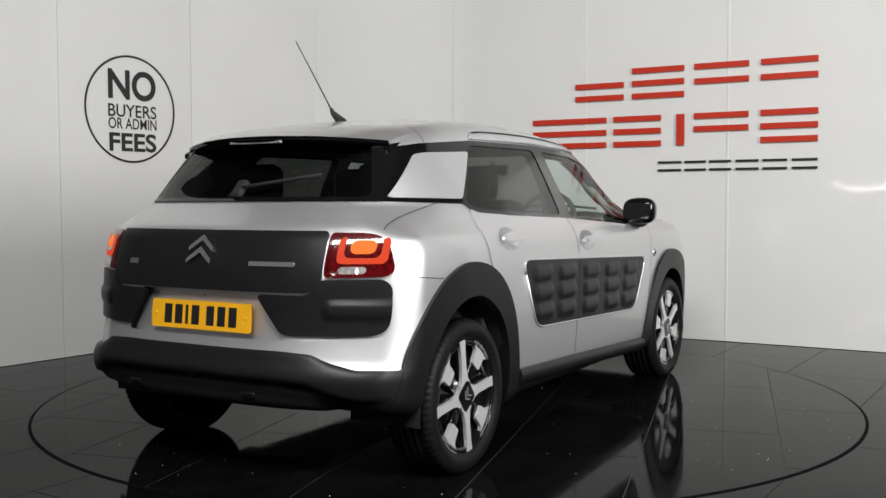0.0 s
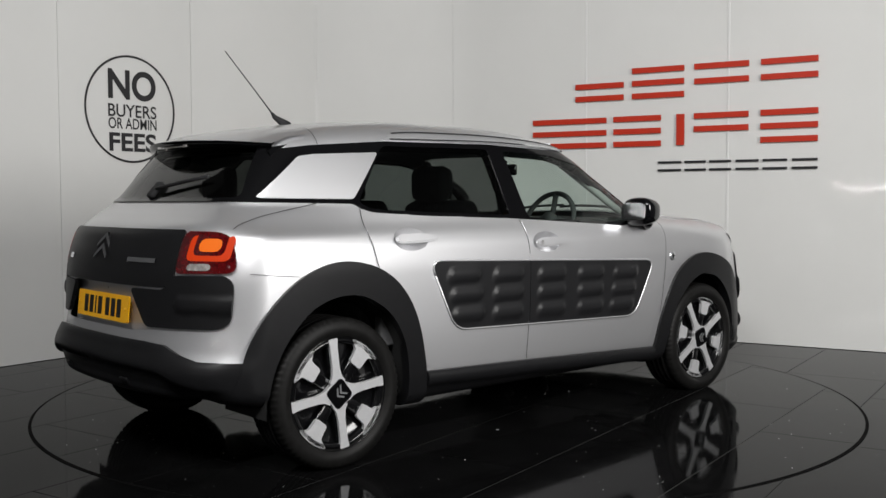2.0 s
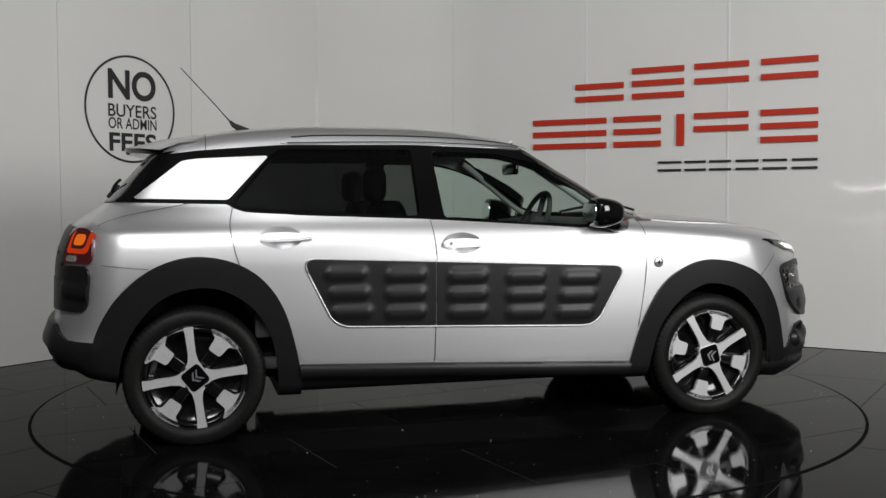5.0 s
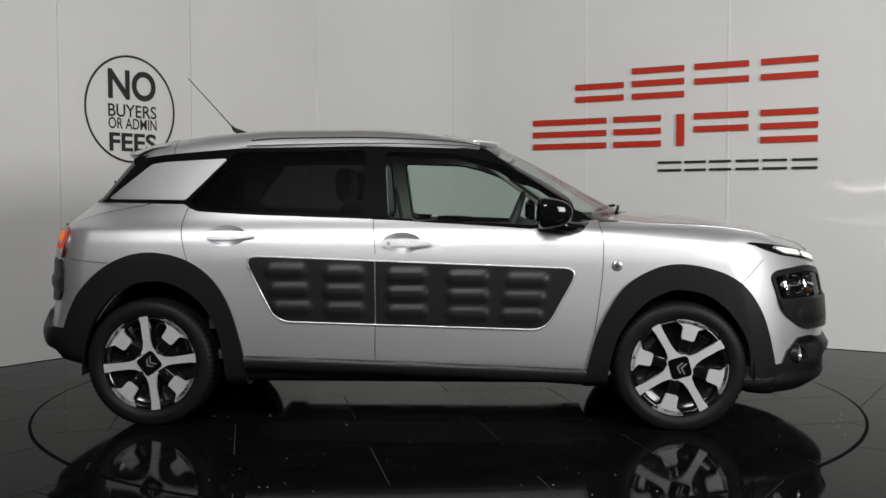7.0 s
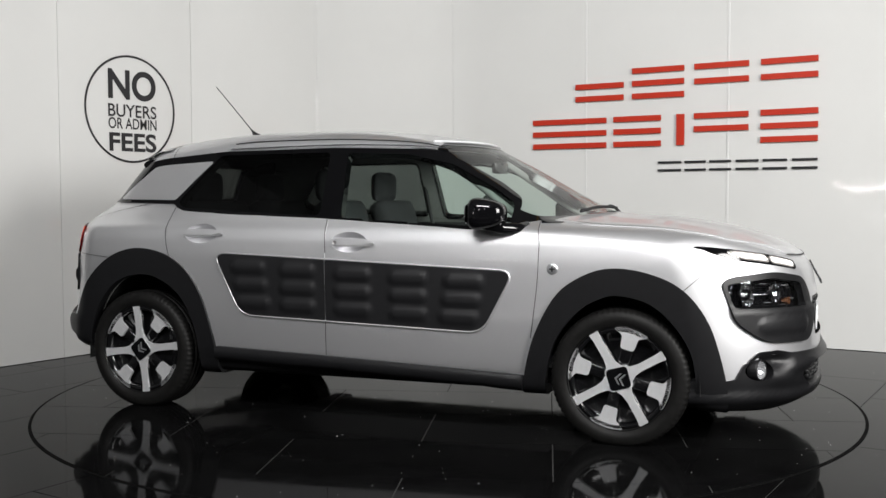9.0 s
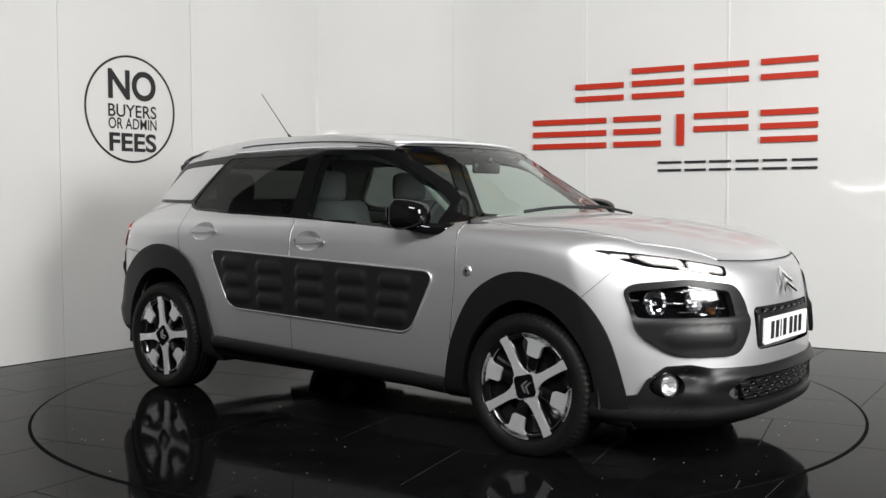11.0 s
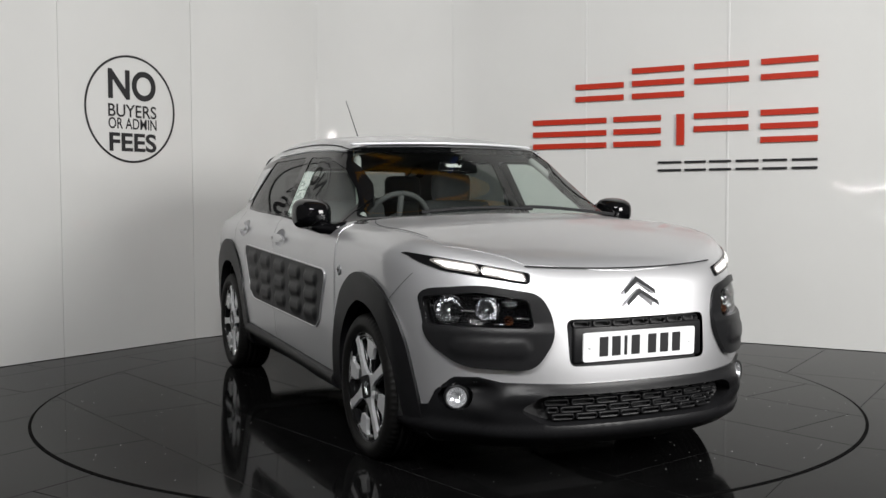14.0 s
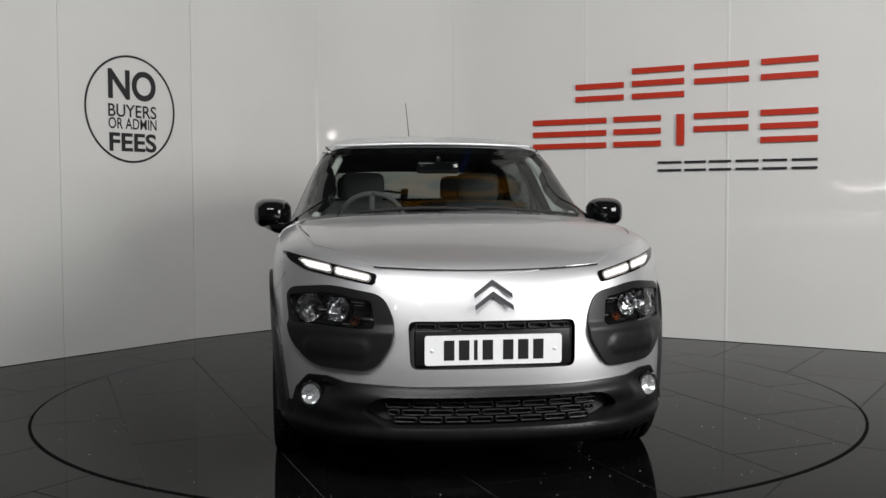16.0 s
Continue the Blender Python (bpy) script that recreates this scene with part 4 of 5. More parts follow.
def plane_at(p, n, up=(0, 0, 1)):
    """A pose at p whose z axis looks along n and whose y axis points up."""
    n = n.normalized()
    x = Vector(up).cross(n).normalized()
    y = n.cross(x)
    return Matrix.Translation(p) @ Matrix((x, y, n)).transposed().to_4x4()


def build_fittings():
    for s in (-1, 1):
        # door handles
        for (cx, cz, a, b), x0, x1 in zip(DISHES, (-1.135, -0.272), (-0.893, -0.03)):
            p, n = surf_side((x0 + x1) / 2, cz - 0.004, s)
            bm = bmesh.new()
            w = x1 - x0
            pts = [(-0.5 * w, 0.010), (-0.36 * w, 0.022), (0, 0.024), (0.30 * w, 0.019), (0.5 * w, 0.004), (0.5 * w, -0.006), (0.3 * w, -0.015), (0, -0.019), (-0.34 * w, -0.020), (-0.49 * w, -0.014)]
            if s > 0:
                pts = [(-u, v) for u, v in pts][::-1]
            vs = prism(bm, rounded(pts, 0.012, 3), 0.012, 0.030, plane_at(p, n) if s < 0 else plane_at(p, n))
            bmesh.ops.bevel(bm, geom=[e for e in bm.edges if all(len(f.verts) > 4 or True for f in e.link_faces) and any(len(f.verts) > 6 for f in e.link_faces)], offset=0.006, segments=2, affect="EDGES")
            h = part("door_handle", bm, PAINT, CAR, "silver door handle", smooth=False)
            if cx > -0.5 and s < 0:
                bm = bmesh.new()
                m = plane_at(p, n) @ Matrix.Translation((-0.085, 0.0, 0.031)) @ Matrix.Rotation(radians(90), 4, "X")
                lathe(bm, [(0.0005, 0.001), (0.007, 0.001), (0.009, -0.001)], 16, m @ Matrix.Rotation(math.pi, 4, "X"))
                part("key_slot", bm, DISC, h)
        # raised silver lip round the door pads
        o = np.array([(x, 0.0, z) for x, z in PAD])
        q = reach(o, np.tile([0.0, float(s), 0.0], (len(o), 1)))
        line = [Vector(v) for v in q + normals(q) * 0.007]
        bm = bmesh.new()
        tube(bm, line + line[:1], 0.0048, 6)
        part("pad_lip", bm, PAINT, CAR, "raised silver lip round the pad")
        # round badge on the front wing
        p, n = surf_side(0.857, 0.793, s)
        bm = bmesh.new()
        m = plane_at(p, n) @ Matrix.Rotation(radians(90), 4, "X")
        lathe(bm, [(0.0005, 0.006), (0.018, 0.006), (0.024, 0.004), (0.026, 0.0)], 28, m)
        b = part("wing_badge", bm, SILVER_TRIM, CAR, "small round bright badge")
        bm = bmesh.new()
        box(bm, 0, 0, 0.0075, 0.026, 0.006, 0.002, plane_at(p, n))
        box(bm, 0, 0, 0.0075, 0.006, 0.026, 0.002, plane_at(p, n))
        part("badge_mark", bm, SEAM, b)
        # panel gaps
        seam("rear_door_gap", [surf_side(x, z, s) for x, z in curve_through([(-1.245, 1.085), (-1.262, 0.99), (-1.243, 0.88), (-1.225, 0.82)], 5)])
        seam("door_gap", [surf_side(x, z, s) for x, z in curve_through([(-0.318, 1.012), (-0.309, 0.93), (-0.302, 0.85)], 5)])
        seam("door_gap", [surf_side(x, z, s) for x, z in curve_through([(-0.305, 0.51), (-0.308, 0.42), (-0.309, 0.337)], 5)])
        seam("front_door_gap", [surf_side(x, z, s) for x, z in curve_through([(0.772, 1.015), (0.79, 0.93), (0.793, 0.877), (0.785, 0.72), (0.765, 0.56), (0.752, 0.47)], 5)])
        seam("bumper_gap", [surf_side(x, z, s) for x, z in curve_through([(-1.62, 0.806), (-1.72, 0.815), (-1.82, 0.825)], 5)], width=0.0022)
        seam("wing_gap", [surf_side(x, z, s) for x, z in curve_through([(1.44, 0.705), (1.50, 0.76), (1.56, 0.82)], 5)], width=0.0022)
        seam("tailgate_gap", [surf_front(s * y, z, -1) for y, z in curve_through([(0.70, 1.10), (0.695, 1.06), (0.70, 1.02), (0.71, 0.995)], 5)])
        seam("roof_gap", [surf_top(-1.36, s * y) for y in np.linspace(0.42, 0.60, 8)], width=0.003)
        # roof rail: dark gap above, bright lip below
        seam("roof_rail_gap", [surf_side(x, z, s) for x, z in curve_through([(-0.96, 1.408), (-0.80, 1.418), (-0.4, 1.420), (-0.1, 1.408), (0.12, 1.388), (0.26, 1.357)], 6)], width=0.008, out=0.0125)
        seam("roof_rail_lip", [surf_side(x, z, s) for x, z in curve_through([(-0.98, 1.381), (-0.366, 1.391), (0.061, 1.377), (0.24, 1.360)], 6)], width=0.007, out=0.0125, mat=CHROME)
        # exterior mirror: a rounded shell on a foot, with its glass
        bm = bmesh.new()
        foot = [(0.71, 0.755, 0.985), (0.68, 0.80, 0.972), (0.62, 0.85, 0.978), (0.55, 0.90, 1.0)]
        tube(bm, [(x, s * y, z) for x, y, z in foot], 0.030, 10)
        mirror = part("door_mirror", bm, PIANO, CAR, "gloss black door mirror")
        bm = bmesh.new()
        r = bmesh.ops.create_uvsphere(bm, u_segments=28, v_segments=18, radius=1.0)
        for v in r["verts"]:
            x, y, z = v.co
            sg = lambda q, e: math.copysign(abs(q) ** e, q)
            x, y, z = sg(x, 0.75), sg(y, 0.62), sg(z, 0.62)
            if x < 0:
                x *= 0.35
            k = 1 - 0.18 * max(x, 0)
            v.co = (0.515 + 0.130 * x, s * (0.872 + 0.094 * y * k), 1.045 + 0.075 * z * k - 0.012 * max(0, -y * 1.0) * 0.5)
        part("mirror_shell", bm, PIANO, mirror)
        bm = bmesh.new()
        prism(bm, rounded([(-0.08, -0.048), (0.082, -0.042), (0.085, 0.045), (-0.072, 0.050)], 0.03), 0, 0.004, plane_at(Vector((0.472, s * 0.868, 1.043)), Vector((-1, 0, 0))))
        part("mirror_glass", bm, CHROME, mirror, "mirror glass", smooth=False)
        # fog lamps
        p, n = surf_front(s * 0.682, 0.352)
        n = (n + Vector((1.0, 0, 0.1))).normalized()
        p = p - n * 0.002
        m = plane_at(p, n) @ Matrix.Rotation(radians(90), 4, "X")
        bm = bmesh.new()
        lathe(bm, [(0.038, -0.03), (0.040, 0.012), (0.045, 0.015), (0.049, 0.008), (0.051, -0.03)], 36, m)
        fog = part("fog_lamp", bm, PLASTIC, CAR, "round front fog lamp")
        bm = bmesh.new()
        lathe(bm, [(0.001, -0.014), (0.018, -0.010), (0.032, 0.002), (0.039, 0.012)], 36, m)
        part("reflector", bm, REFLECTOR, fog)
        bm = bmesh.new()
        lathe(bm, [(0.001, 0.018), (0.022, 0.017), (0.039, 0.012)], 36, m)
        part("lens", bm, HEADGLASS, fog)
        # headlight insides: two bowls and bright bars
        for y, z, r, mat in ((0.702, 0.688, 0.056, HEAD_BOWL), (0.590, 0.692, 0.046, HEAD_BOWL), (0.525, 0.652, 0.017, AMBER)):
            p, n = surf_front(s * y, z)
            q = p + n * -0.020
            mm = plane_at(q, (n + Vector((1.0, 0, 0))).normalized()) @ Matrix.Rotation(radians(90), 4, "X")
            bm = bmesh.new()
            lathe(bm, [(0.006, -0.030), (r * 0.5, -0.026), (r * 0.85, -0.010), (r, 0.006), (r * 1.05, 0.002)], 14, mm)
            bowl = part("headlight_reflector", bm, mat, CAR, "chromed headlight bowl" if mat is HEAD_BOWL else "amber indicator bowl", smooth=False)
            bm = bmesh.new()
            lathe(bm, [(0.001, 0.004), (r * 0.14, 0.002), (r * 0.17, -0.026)], 14, mm)
            part("bulb", bm, CHROME, bowl)
        rng = random.Random(7)
        for k in range(9):
            y = 0.465 + 0.29 * rng.random()
            z = 0.637 + 0.098 * (k / 8)
            w, h = rng.uniform(0.03, 0.075), rng.uniform(0.0025, 0.005)
            p, n = surf_front(s * y, z)
            bm = bmesh.new()
            box(bm, 0, 0, -0.024 - 0.008 * (k % 3), w, h, 0.012, plane_at(p, n) @ Matrix.Rotation(radians(rng.uniform(-5, 5)), 4, "Z"), bevel=0.001)
            part("headlight_trim", bm, REFLECTOR if k % 3 else CHROME, CAR)
        # front wiper
        bm = bmesh.new()
        y0, y1 = (0.62, 0.05) if s < 0 else (0.10, -0.45)
        line = [surf_top(x, y) for x, y in zip(np.linspace(0.90 if s < 0 else 0.97, 0.94 if s < 0 else 0.90, 8), np.linspace(y0, y1, 8))]
        tube(bm, [p + n * 0.020 for p, n in line], 0.008, 6)
        part("wiper", bm, SEAM, CAR, "black wiper blade")
    for s in (-1, 1):
        # light trim inside the windscreen pillars
        bm = bmesh.new()
        tube(bm, [p - n * 0.045 for p, n in [surf_front(s * y, z) for y, z in curve_through([(0.685, 1.05), (0.648, 1.15), (0.592, 1.26), (0.532, 1.37)], 5)]], 0.020, 8)
        part("pillar_trim", bm, LINER, CAR, "pale grey windscreen pillar trim")
        seam("bonnet_side_gap", [surf_top(x, s * y) for x, y in curve_through([(0.86, 0.665), (0.98, 0.71), (1.15, 0.728), (1.35, 0.712), (1.50, 0.685)], 6)], width=0.004)
    seam("rear_window_seal", [surf_front(y, 1.109, -1) for y in np.linspace(-0.66, 0.66, 50)], width=0.016, out=0.006, mat=PIANO)
    # bonnet edge gap
    seam("bonnet_gap", [surf_front(y, 0.8375 + 0.013 * (abs(y) / 0.43)**2) for y in np.linspace(-0.44, 0.44, 60)], width=0.007, out=0.0055)
    # strip along the roof's front lip, coloured near-white for the lamp's highlight
    bm = bmesh.new()
    tube(bm, [p + n * 0.010 for p, n in [surf_front(y, 1.398 + 0.009 * (1 - (abs(y) / 0.56)**2)) for y in np.linspace(-0.54, 0.54, 40)]], 0.0065, 8)
    part("windscreen_strip", bm, HIGHLIGHT_STRIP, CAR, "strip above the windscreen, its highlight put into the colour")
    # centre emblem on the nose and on the tailgate
    p, n = surf_front(0, 0.783)
    bm = bmesh.new()
    chevrons(bm, 0.146, plane_at(p + n * 0.002, n), 0.008, 0.33, 0.16)
    part("emblem", bm, CHROME, CAR, "bright double chevron emblem", smooth=False)
    p, n = surf_front(0.0, 0.948, -1)
    bm = bmesh.new()
    chevrons(bm, 0.125, plane_at(p + n * 0.011, n), 0.010, 0.40, 0.2)
    part("emblem", bm, CHROME, BOOT, "bright double chevron emblem", smooth=False)
    for y, z, w, h in ((-0.345, 0.868, 0.20, 0.020), (0.385, 0.862, 0.06, 0.024)):
        p, n = surf_front(y, z, -1)
        bm = bmesh.new()
        box(bm, 0, 0, 0.0125, w, h, 0.004, plane_at(p, n), bevel=0.0015)
        part("model_badge", bm, CHROME, BOOT, "bright model badge", smooth=False)
    for y in (-0.27, 0.34):
        p, n = surf_front(y, 0.375, -1)
        bm = bmesh.new()
        box(bm, 0, 0, 0.0, 0.062, 0.030, 0.012, plane_at(p, n), bevel=0.005)
        part("towing_cover", bm, PLASTIC, CAR, "small black bumper cover")
    # number plates with plain bars
    for name, x, z, d, mat, label in (("rear_number_plate", -2.078, 0.662, -1, YELLOW, "yellow rear number plate"), ("front_number_plate", 1.998, 0.546, 1, WHITE_PLATE, "white front number plate")):
        n = Vector((d, 0, 0.10 if d < 0 else -0.03)).normalized()
        m = plane_at(Vector((x, 0, z)), n)
        bm = bmesh.new()
        prism(bm, rounded([(-0.262, -0.056), (0.262, -0.056), (0.262, 0.056), (-0.262, 0.056)], 0.012), -0.008, 0, m)
        plate = part(name, bm, mat, CAR, label, smooth=False)
        for k, cx in enumerate((-0.165, -0.108, -0.064, -0.018, 0.060, 0.118, 0.176)):
            bm = bmesh.new()
            w = 0.014 if k == 2 else 0.040
            box(bm, cx - 0.005, 0, 0.0005, w, 0.076, 0.001, m)
            part("plate_bar", bm, INK, plate, smooth=False)
        for sx in (-0.235, 0.235):
            bm = bmesh.new()
            lathe(bm, [(0.0005, 0.003), (0.007, 0.002), (0.008, 0)], 14, m @ Matrix.Translation((sx, 0, 0)) @ Matrix.Rotation(radians(90), 4, "X"))
            part("plate_screw", bm, mat, plate)
    bm = bmesh.new()
    box(bm, 1.980, 0, 0.555, 0.02, 0.60, 0.14, bevel=0.008)
    part("plate_holder", bm, PLASTIC, CAR, "black plate holder")
    # grille bars with rounded slots
    for rows, zc, half in ((1, 0.635, 0.30), (4, 0.325, 0.43)):
        for r in range(rows):
            z = zc + (r - (rows - 1) / 2) * 0.029
            hw = half - (0.0 if rows == 1 else (abs(r - 1.8) * 0.02 + 0.01))
            k = 7 if rows == 1 else 8
            w = 2 * hw / k
            for i in range(k + (r % 2)):
                y = -hw + w * (i + (0.5 if r % 2 == 0 else 0.0))
                ww = w if not (r % 2 and i in (0, k)) else w * 0.5
                if r % 2 and i == 0:
                    y += w * 0.25
                if r % 2 and i == k:
                    y -= w * 0.25
                p, n = surf_front(y, z)
                m = plane_at(p - n * 0.012, n)
                bm = bmesh.new()
                o = rounded([(-ww * 0.47, -0.013), (ww * 0.47, -0.013), (ww * 0.47, 0.013), (-ww * 0.47, 0.013)], 0.012, 3)
                q = rounded([(-ww * 0.47 + 0.006, -0.0075), (ww * 0.47 - 0.006, -0.0075), (ww * 0.47 - 0.006, 0.0075), (-ww * 0.47 + 0.006, 0.0075)], 0.008, 3)
                A = [bm.verts.new((u, v, 0.006)) for u, v in o]
                B = [bm.verts.new((u, v, 0.010)) for u, v in q]
                C = [bm.verts.new((u, v, -0.012)) for u, v in q]
                D = [bm.verts.new((u, v, -0.012)) for u, v in o]
                N = len(o)
                for j in range(N):
                    for X, Y in ((A, B), (B, C), (D, A)):
                        bm.faces.new((X[j], X[(j + 1) % N], Y[(j + 1) % N], Y[j]))
                bmesh.ops.transform(bm, matrix=m, verts=bm.verts[:])
                part("grille_slot", bm, PLASTIC, FRONT_BUMPER if rows > 1 else CAR)
    # spoiler over the rear window: silver top, black fins and underside
    def wing(x0, x1, drop0, drop1, inset):
        A, B = [], []
        for k in range(25):
            y = -0.57 + 1.14 * k / 24
            a = abs(y) / 0.60
            p, n = surf_top(-1.40, max(-0.56, min(0.56, y)) * 0.98)
            A.append(Vector((x0, y * 0.985, p.z + drop0)))
            B.append(Vector((x1 + 0.21 * a**2.2, y * (1 - inset), 1.376 - 0.028 * a**2.2 + drop1)))
        return A, B
    bm = bmesh.new()
    A, B = wing(-1.40, -1.755, 0.004, 0.0, 0.03)
    mid = [(a + b) / 2 + Vector((0, 0, 0.010)) for a, b in zip(A, B)]
    low = [b + Vector((0.006, 0, -0.022)) for b in B]
    back = [b + Vector((0.14, 0, -0.030)) for b in B]
    rows = [[bm.verts.new(p) for p in r] for r in (A, mid, B)]
    for X, Y in zip(rows, rows[1:]):
        for k in range(24):
            bm.faces.new((X[k], X[k + 1], Y[k + 1], Y[k]))
    wing_top = part("spoiler", bm, PAINT, CAR, "silver roof spoiler with black underside")
    bm = bmesh.new()
    under = [b + Vector((0.30, 0, -0.06)) for b in B]
    e0 = [b + Vector((0.0, 0, -0.002)) for b in B]
    rows = [[bm.verts.new(p) for p in r] for r in (e0, low, back, under)]
    for X, Y in zip(rows, rows[1:]):
        for k in range(24):
            bm.faces.new((X[k], X[k + 1], Y[k + 1], Y[k]))
    part("spoiler_underside", bm, PIANO, wing_top)
    for s in (-1, 1):
        bm = bmesh.new()
        out = [(-1.36, 1.366), (-1.56, 1.338), (-1.59, 1.32), (-1.57, 1.285), (-1.52, 1.262), (-1.40, 1.28)]
        mm = Matrix.Translation((0, s * 0.535, 0)) @ Matrix.Rotation(radians(90), 4, "X")
        vs = prism(bm, rounded(out, 0.03), -0.03, 0.03, mm)
        part("spoiler_fin", bm, PIANO, wing_top, smooth=False)
    bm = bmesh.new()
    box(bm, -1.738, -0.0, 1.352, 0.012, 0.28, 0.012, bevel=0.003)
    part("high_brake_light", bm, CLEAR_LENS, wing_top, "clear high-level brake light")
    # aerial
    bm = bmesh.new()
    tube(bm, [(-1.13, 0, 1.474), (-1.17, 0, 1.495), (-1.205, 0, 1.515), (-1.22, 0, 1.535)], 0.024, 10, taper=0.006)
    aerial = part("aerial", bm, SEAM, CAR, "black roof aerial")
    bm = bmesh.new()
    tube(bm, [(-1.213, 0, 1.525), (-1.30, 0, 1.623), (-1.468, 0, 1.807)], 0.0035, 8, taper=0.0022)
    part("mast", bm, SEAM, aerial)
    # rear wiper
    bm = bmesh.new()
    p, n = surf_front(0.02, 1.15, -1)
    box(bm, 0, 0, 0.012, 0.055, 0.09, 0.03, plane_at(p, n), bevel=0.012)
    tube(bm, [p + n * 0.022 for p, n in [surf_front(y, 1.15 + 0.012 * k, -1) for k, y in enumerate(np.linspace(0.0, -0.36, 5))]], 0.008, 6)
    part("rear_wiper", bm, SEAM, CAR, "black rear wiper")


build_fittings()


# ---- signs on the wall ----
def wall_pose(x, z, out=0.0):
    """A pose on the wall's face at plan position x, looking into the room, y axis up."""
    pts = wall_curve()
    for a, b in zip(pts, pts[1:]):
        if a.x <= x <= b.x:
            t = (x - a.x) / (b.x - a.x)
            p = a.lerp(b, t)
            d = (b - a).normalized()
            n = Vector((d.y, -d.x, 0))
            return plane_at(Vector((p.x, p.y, z)) + n * out, n)


def sign_letter(x0, x1, z0, z1, bars, thick, mat, parent, depth=0.018):
    m = wall_pose((x0 + x1) / 2, 0)
    a, b = wall_pose(x0, 0).translation, wall_pose(x1, 0).translation
    w = (b - a).length
    for zb in bars:
        z = z0 + (z1 - z0) * zb
        bm = bmesh.new()
        box(bm, 0, z, 0.008 + depth / 2, w, thick, depth, m, bevel=0.002)
        part("bar", bm, mat, parent, smooth=False)


def build_signs():
    sign = new("wall_sign")
    tagged(sign, "raised red and black bar sign on white wall", "sign")
    t = 0.045
    for x0, x1, z0, z1, bars in ((1.084, 1.448, 1.92, 2.165, (0.09, 0.5)), (1.51, 1.881, 1.92, 2.168, (0.09, 0.5, 0.91)), (1.952, 2.317, 1.92, 2.17, (0.45, 0.91)), (2.394, 2.749, 1.92, 2.17, (0.45, 0.91)),
                                 (0.746, 1.32, 1.537, 1.783, (0.09, 0.5, 0.91)), (1.374, 1.72, 1.537, 1.785, (0.09, 0.5, 0.91)), (1.952, 2.317, 1.537, 1.785, (0.5, 0.91)), (2.394, 2.752, 1.538, 1.787, (0.09, 0.5, 0.91))):
        sign_letter(x0, x1, z0, z1, bars, t, RED, sign)
    sign_letter(1.83, 1.885, 1.537, 1.785, (0.5,), 0.247, RED, sign)
    for x0, x1 in ((1.70, 1.865), (1.888, 2.035), (2.058, 2.205), (2.235, 2.385), (2.41, 2.565), (2.595, 2.752)):
        sign_letter(x0, x1, 1.333, 1.415, (0.12, 0.88), 0.018, BLACK_SIGN, sign, 0.012)
    # round notice with its words
    notice = new("wall_notice")
    tagged(notice, "black ring with lettering on white wall", "sign")
    m = wall_pose(-2.375, 1.80, 0.002)
    bm = bmesh.new()
    n = 96
    rings = [[bm.verts.new((r * math.cos(2 * math.pi * k / n), r * math.sin(2 * math.pi * k / n), h)) for k in range(n)] for r, h in ((0.402, 0), (0.402, 0.002), (0.386, 0.002), (0.386, 0))]
    for A, B in zip(rings, rings[1:]):
        for k in range(n):
            bm.faces.new((A[k], A[(k + 1) % n], B[(k + 1) % n], B[k]))
    bmesh.ops.transform(bm, matrix=m, verts=bm.verts[:])
    part("ring", bm, BLACK_SIGN, notice, smooth=False)
    for text, z0, z1, w, fat in (("NO", 0.068, 0.292, 0.425, 0.028), ("BUYERS", -0.062, 0.034, 0.43, 0.012), ("OR ADMIN", -0.150, -0.068, 0.43, 0.010), ("FEES", -0.318, -0.178, 0.42, 0.026)):
        c = bpy.data.curves.new("lettering", "FONT")
        c.body, c.align_x, c.size, c.extrude, c.offset = text, "CENTER", 1.0, 0.0, fat
        ob = new("lettering", c)
        bpy.context.view_layer.update()
        me = bpy.data.meshes.new_from_object(ob.evaluated_get(bpy.context.evaluated_depsgraph_get()))
        bpy.data.objects.remove(ob)
        bm = bmesh.new()
        bm.from_mesh(me)
        xs, ys = [v.co.x for v in bm.verts], [v.co.y for v in bm.verts]
        sx, sy = w / (max(xs) - min(xs)), (z1 - z0) / (max(ys) - min(ys))
        for v in bm.verts:
            v.co = m @ Vector(((v.co.x - (max(xs) + min(xs)) / 2) * sx + 0.012, z0 + (v.co.y - min(ys)) * sy, 0.002))
        part("lettering", bm, BLACK_SIGN, notice, smooth=False)


build_signs()


# ---- lamps of the hall, seen mirrored in the wall ----
def drop_lamp(bm, m, w, h, back=0.04):
    lamp = tagged(part("hall_lamp", bm, LAMP_GLOW, smooth=False), "bright white lamp in the hall", "lamp", group="hall lamps")
    bm = bmesh.new()
    box(bm, 0, 0, -back, w * 1.2, h * 1.1, 0.05, m, bevel=0.01)
    part("housing", bm, BACK, lamp, smooth=False)
    bm = bmesh.new()
    q = m @ Vector((0, 0, -back))
    tube(bm, [q, (q.x, q.y, 6.2)], 0.012, 8)
    part("drop_rod", bm, BACK, lamp)


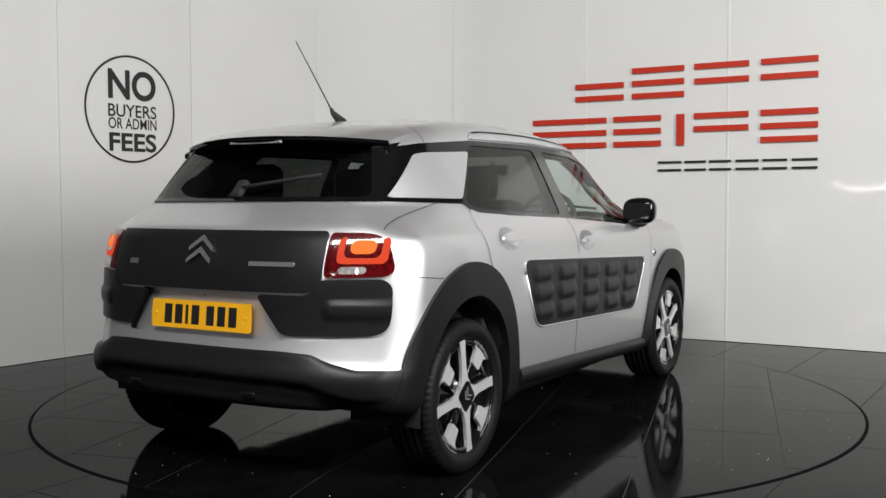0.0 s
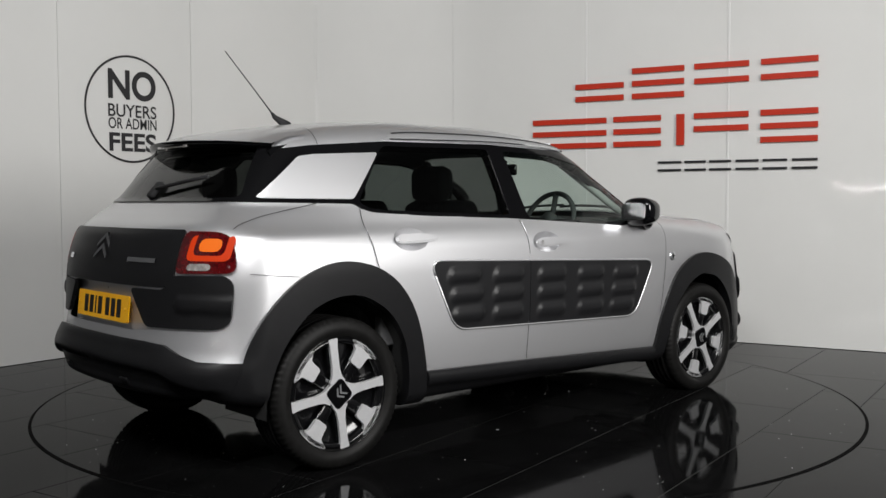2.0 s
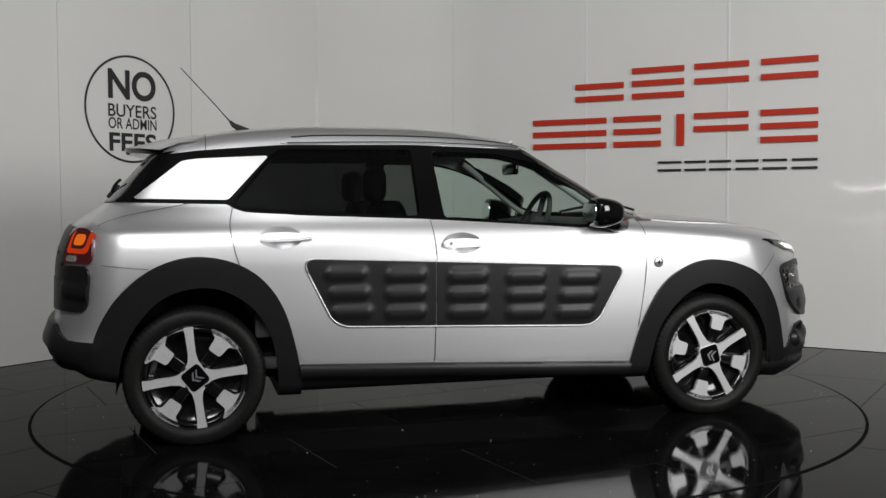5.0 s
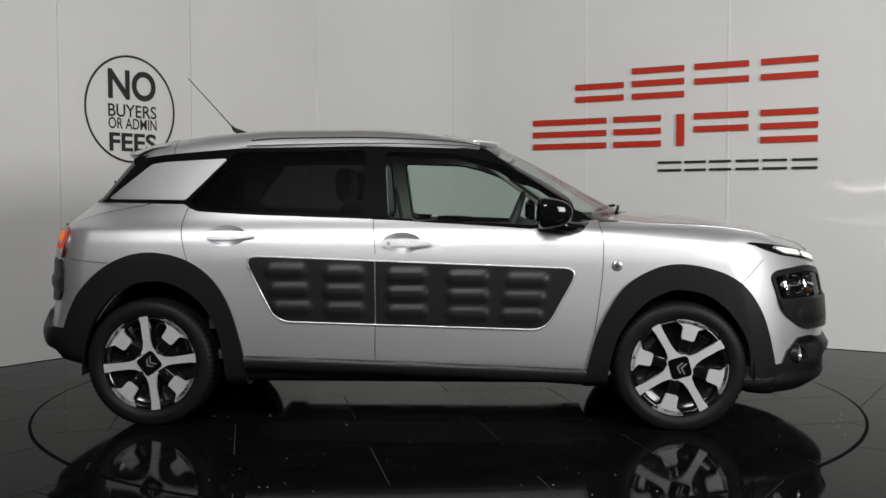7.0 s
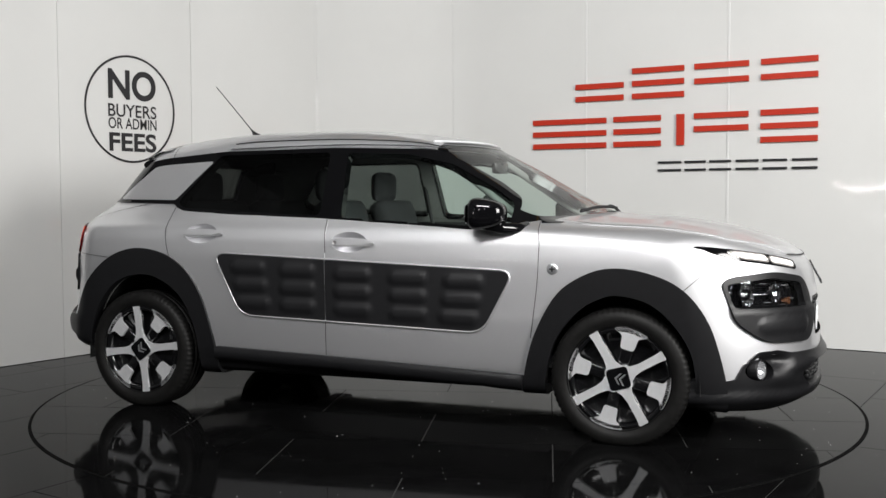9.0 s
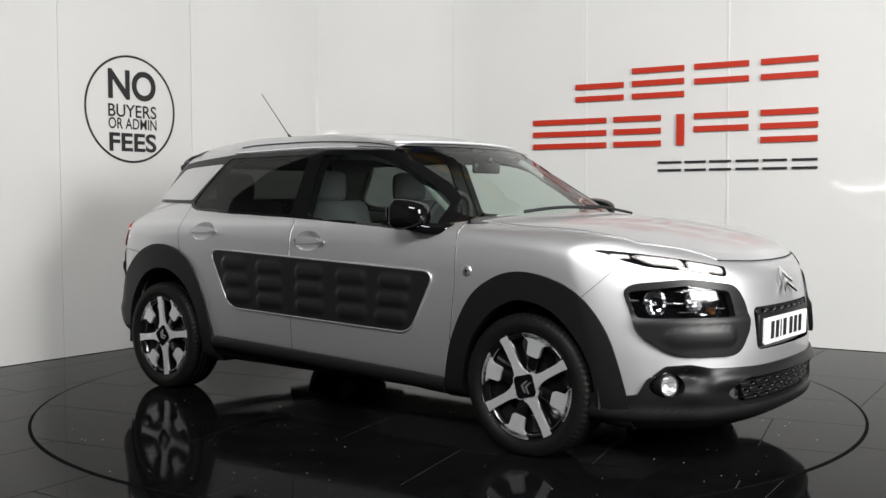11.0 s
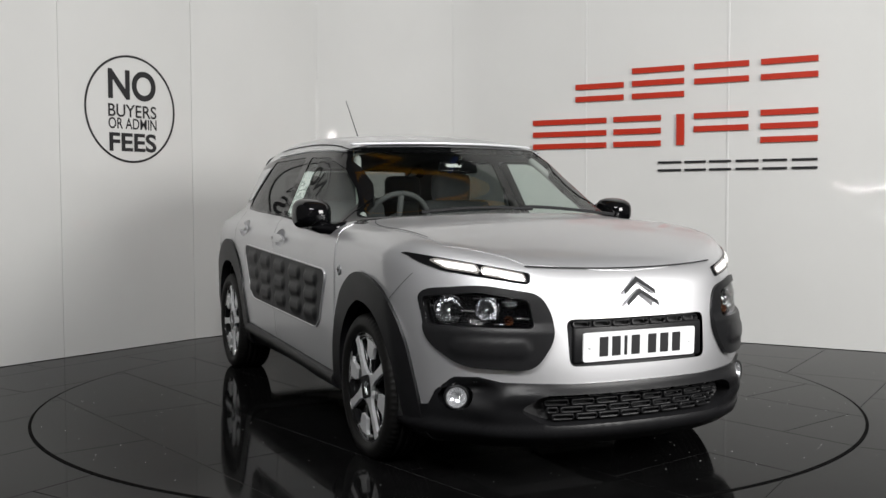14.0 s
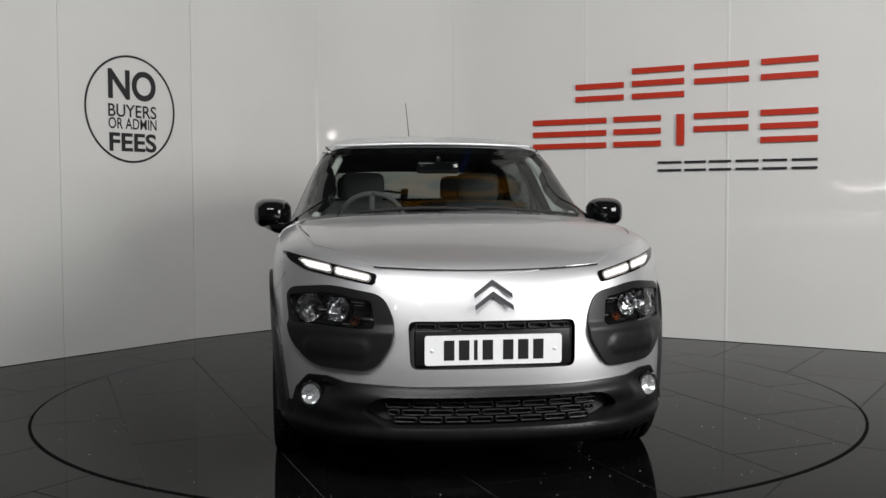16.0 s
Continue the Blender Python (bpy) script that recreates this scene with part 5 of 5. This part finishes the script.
def build_hall_lamps():
    for x, y, z, w, h in ((-2.3, -7.6, 2.40, 0.14, 0.16), (-0.62, -7.6, 2.56, 0.13, 0.24), (-3.9, -7.6, 2.56, 0.10, 0.05)):
        bm = bmesh.new()
        m = plane_at(Vector((x, y, z)), Vector((0.0, 1.0, 0.0)))
        prism(bm, rounded([(-w / 2, -h / 2), (w / 2, -h / 2), (w / 2, h / 2), (-w / 2, h / 2)], min(w, h) * 0.4), -0.01, 0.02, m)
        drop_lamp(bm, m, w, h)
    # two thin light tubes along the hall's side, one shaped to its warped reflection
    for pts in ([(-5.54, -8.20, 1.43), (-5.54, -8.43, 1.34), (-5.54, -8.74, 1.297), (-5.54, -8.90, 1.315), (-5.54, -8.97, 1.268), (-5.54, -9.29, 1.295), (-5.54, -9.65, 1.377), (-5.54, -10.0, 1.46)],
                [(-5.54, -9.42, 0.86), (-5.54, -9.60, 0.85), (-5.54, -9.80, 0.845)]):
        bm = bmesh.new()
        line = [Vector(p) for p in pts]
        fine = [line[i].lerp(line[i + 1], k / 4) for i in range(len(line) - 1) for k in range(4)] + [line[-1]]
        tube(bm, fine, 0.020 if len(pts) > 3 else 0.012, 8)
        drop_lamp(bm, plane_at(line[len(line) // 2], Vector((1, 0, 0))), 0.06, 0.05, 0.06)


build_hall_lamps()


def build_hoist():
    """The yellow hoist beam over the turntable, seen mirrored in the windscreen."""
    hoist = new("hoist_beam")
    tagged(hoist, "yellow steel hoist beam with a blue strap under the ceiling", "hoist")
    m = pose(0.2, 2.4, 5.75, 0, 0, 22)
    for z, w, h in ((0.0, 0.16, 0.02), (0.11, 0.02, 0.2), (0.22, 0.16, 0.02)):
        bm = bmesh.new()
        box(bm, 0, 0, z, 5.0, w, h, m, bevel=0.003)
        part("flange" if w > 0.1 else "web", bm, YELLOW_STEEL, hoist, smooth=False)
    for x in (-1.8, 1.8):
        bm = bmesh.new()
        box(bm, x, 0, 0.34, 0.10, 0.10, 0.22, m, bevel=0.005)
        part("hanger", bm, YELLOW_STEEL, hoist, smooth=False)
    bm = bmesh.new()
    box(bm, 0.5, 0, -0.61, 0.10, 0.008, 1.2, m)
    part("strap", bm, BELT, hoist, "blue webbing strap", smooth=False)


build_hoist()


def motions():
    turn = [(t, pose(0, 0, 0, 0, 0, a)) for t, a in TURN]
    walk(TABLE, turn)
    walk(CAR, [(t, m @ Matrix.Translation((0, CAR_Y, 0))) for t, m in turn])


motions()
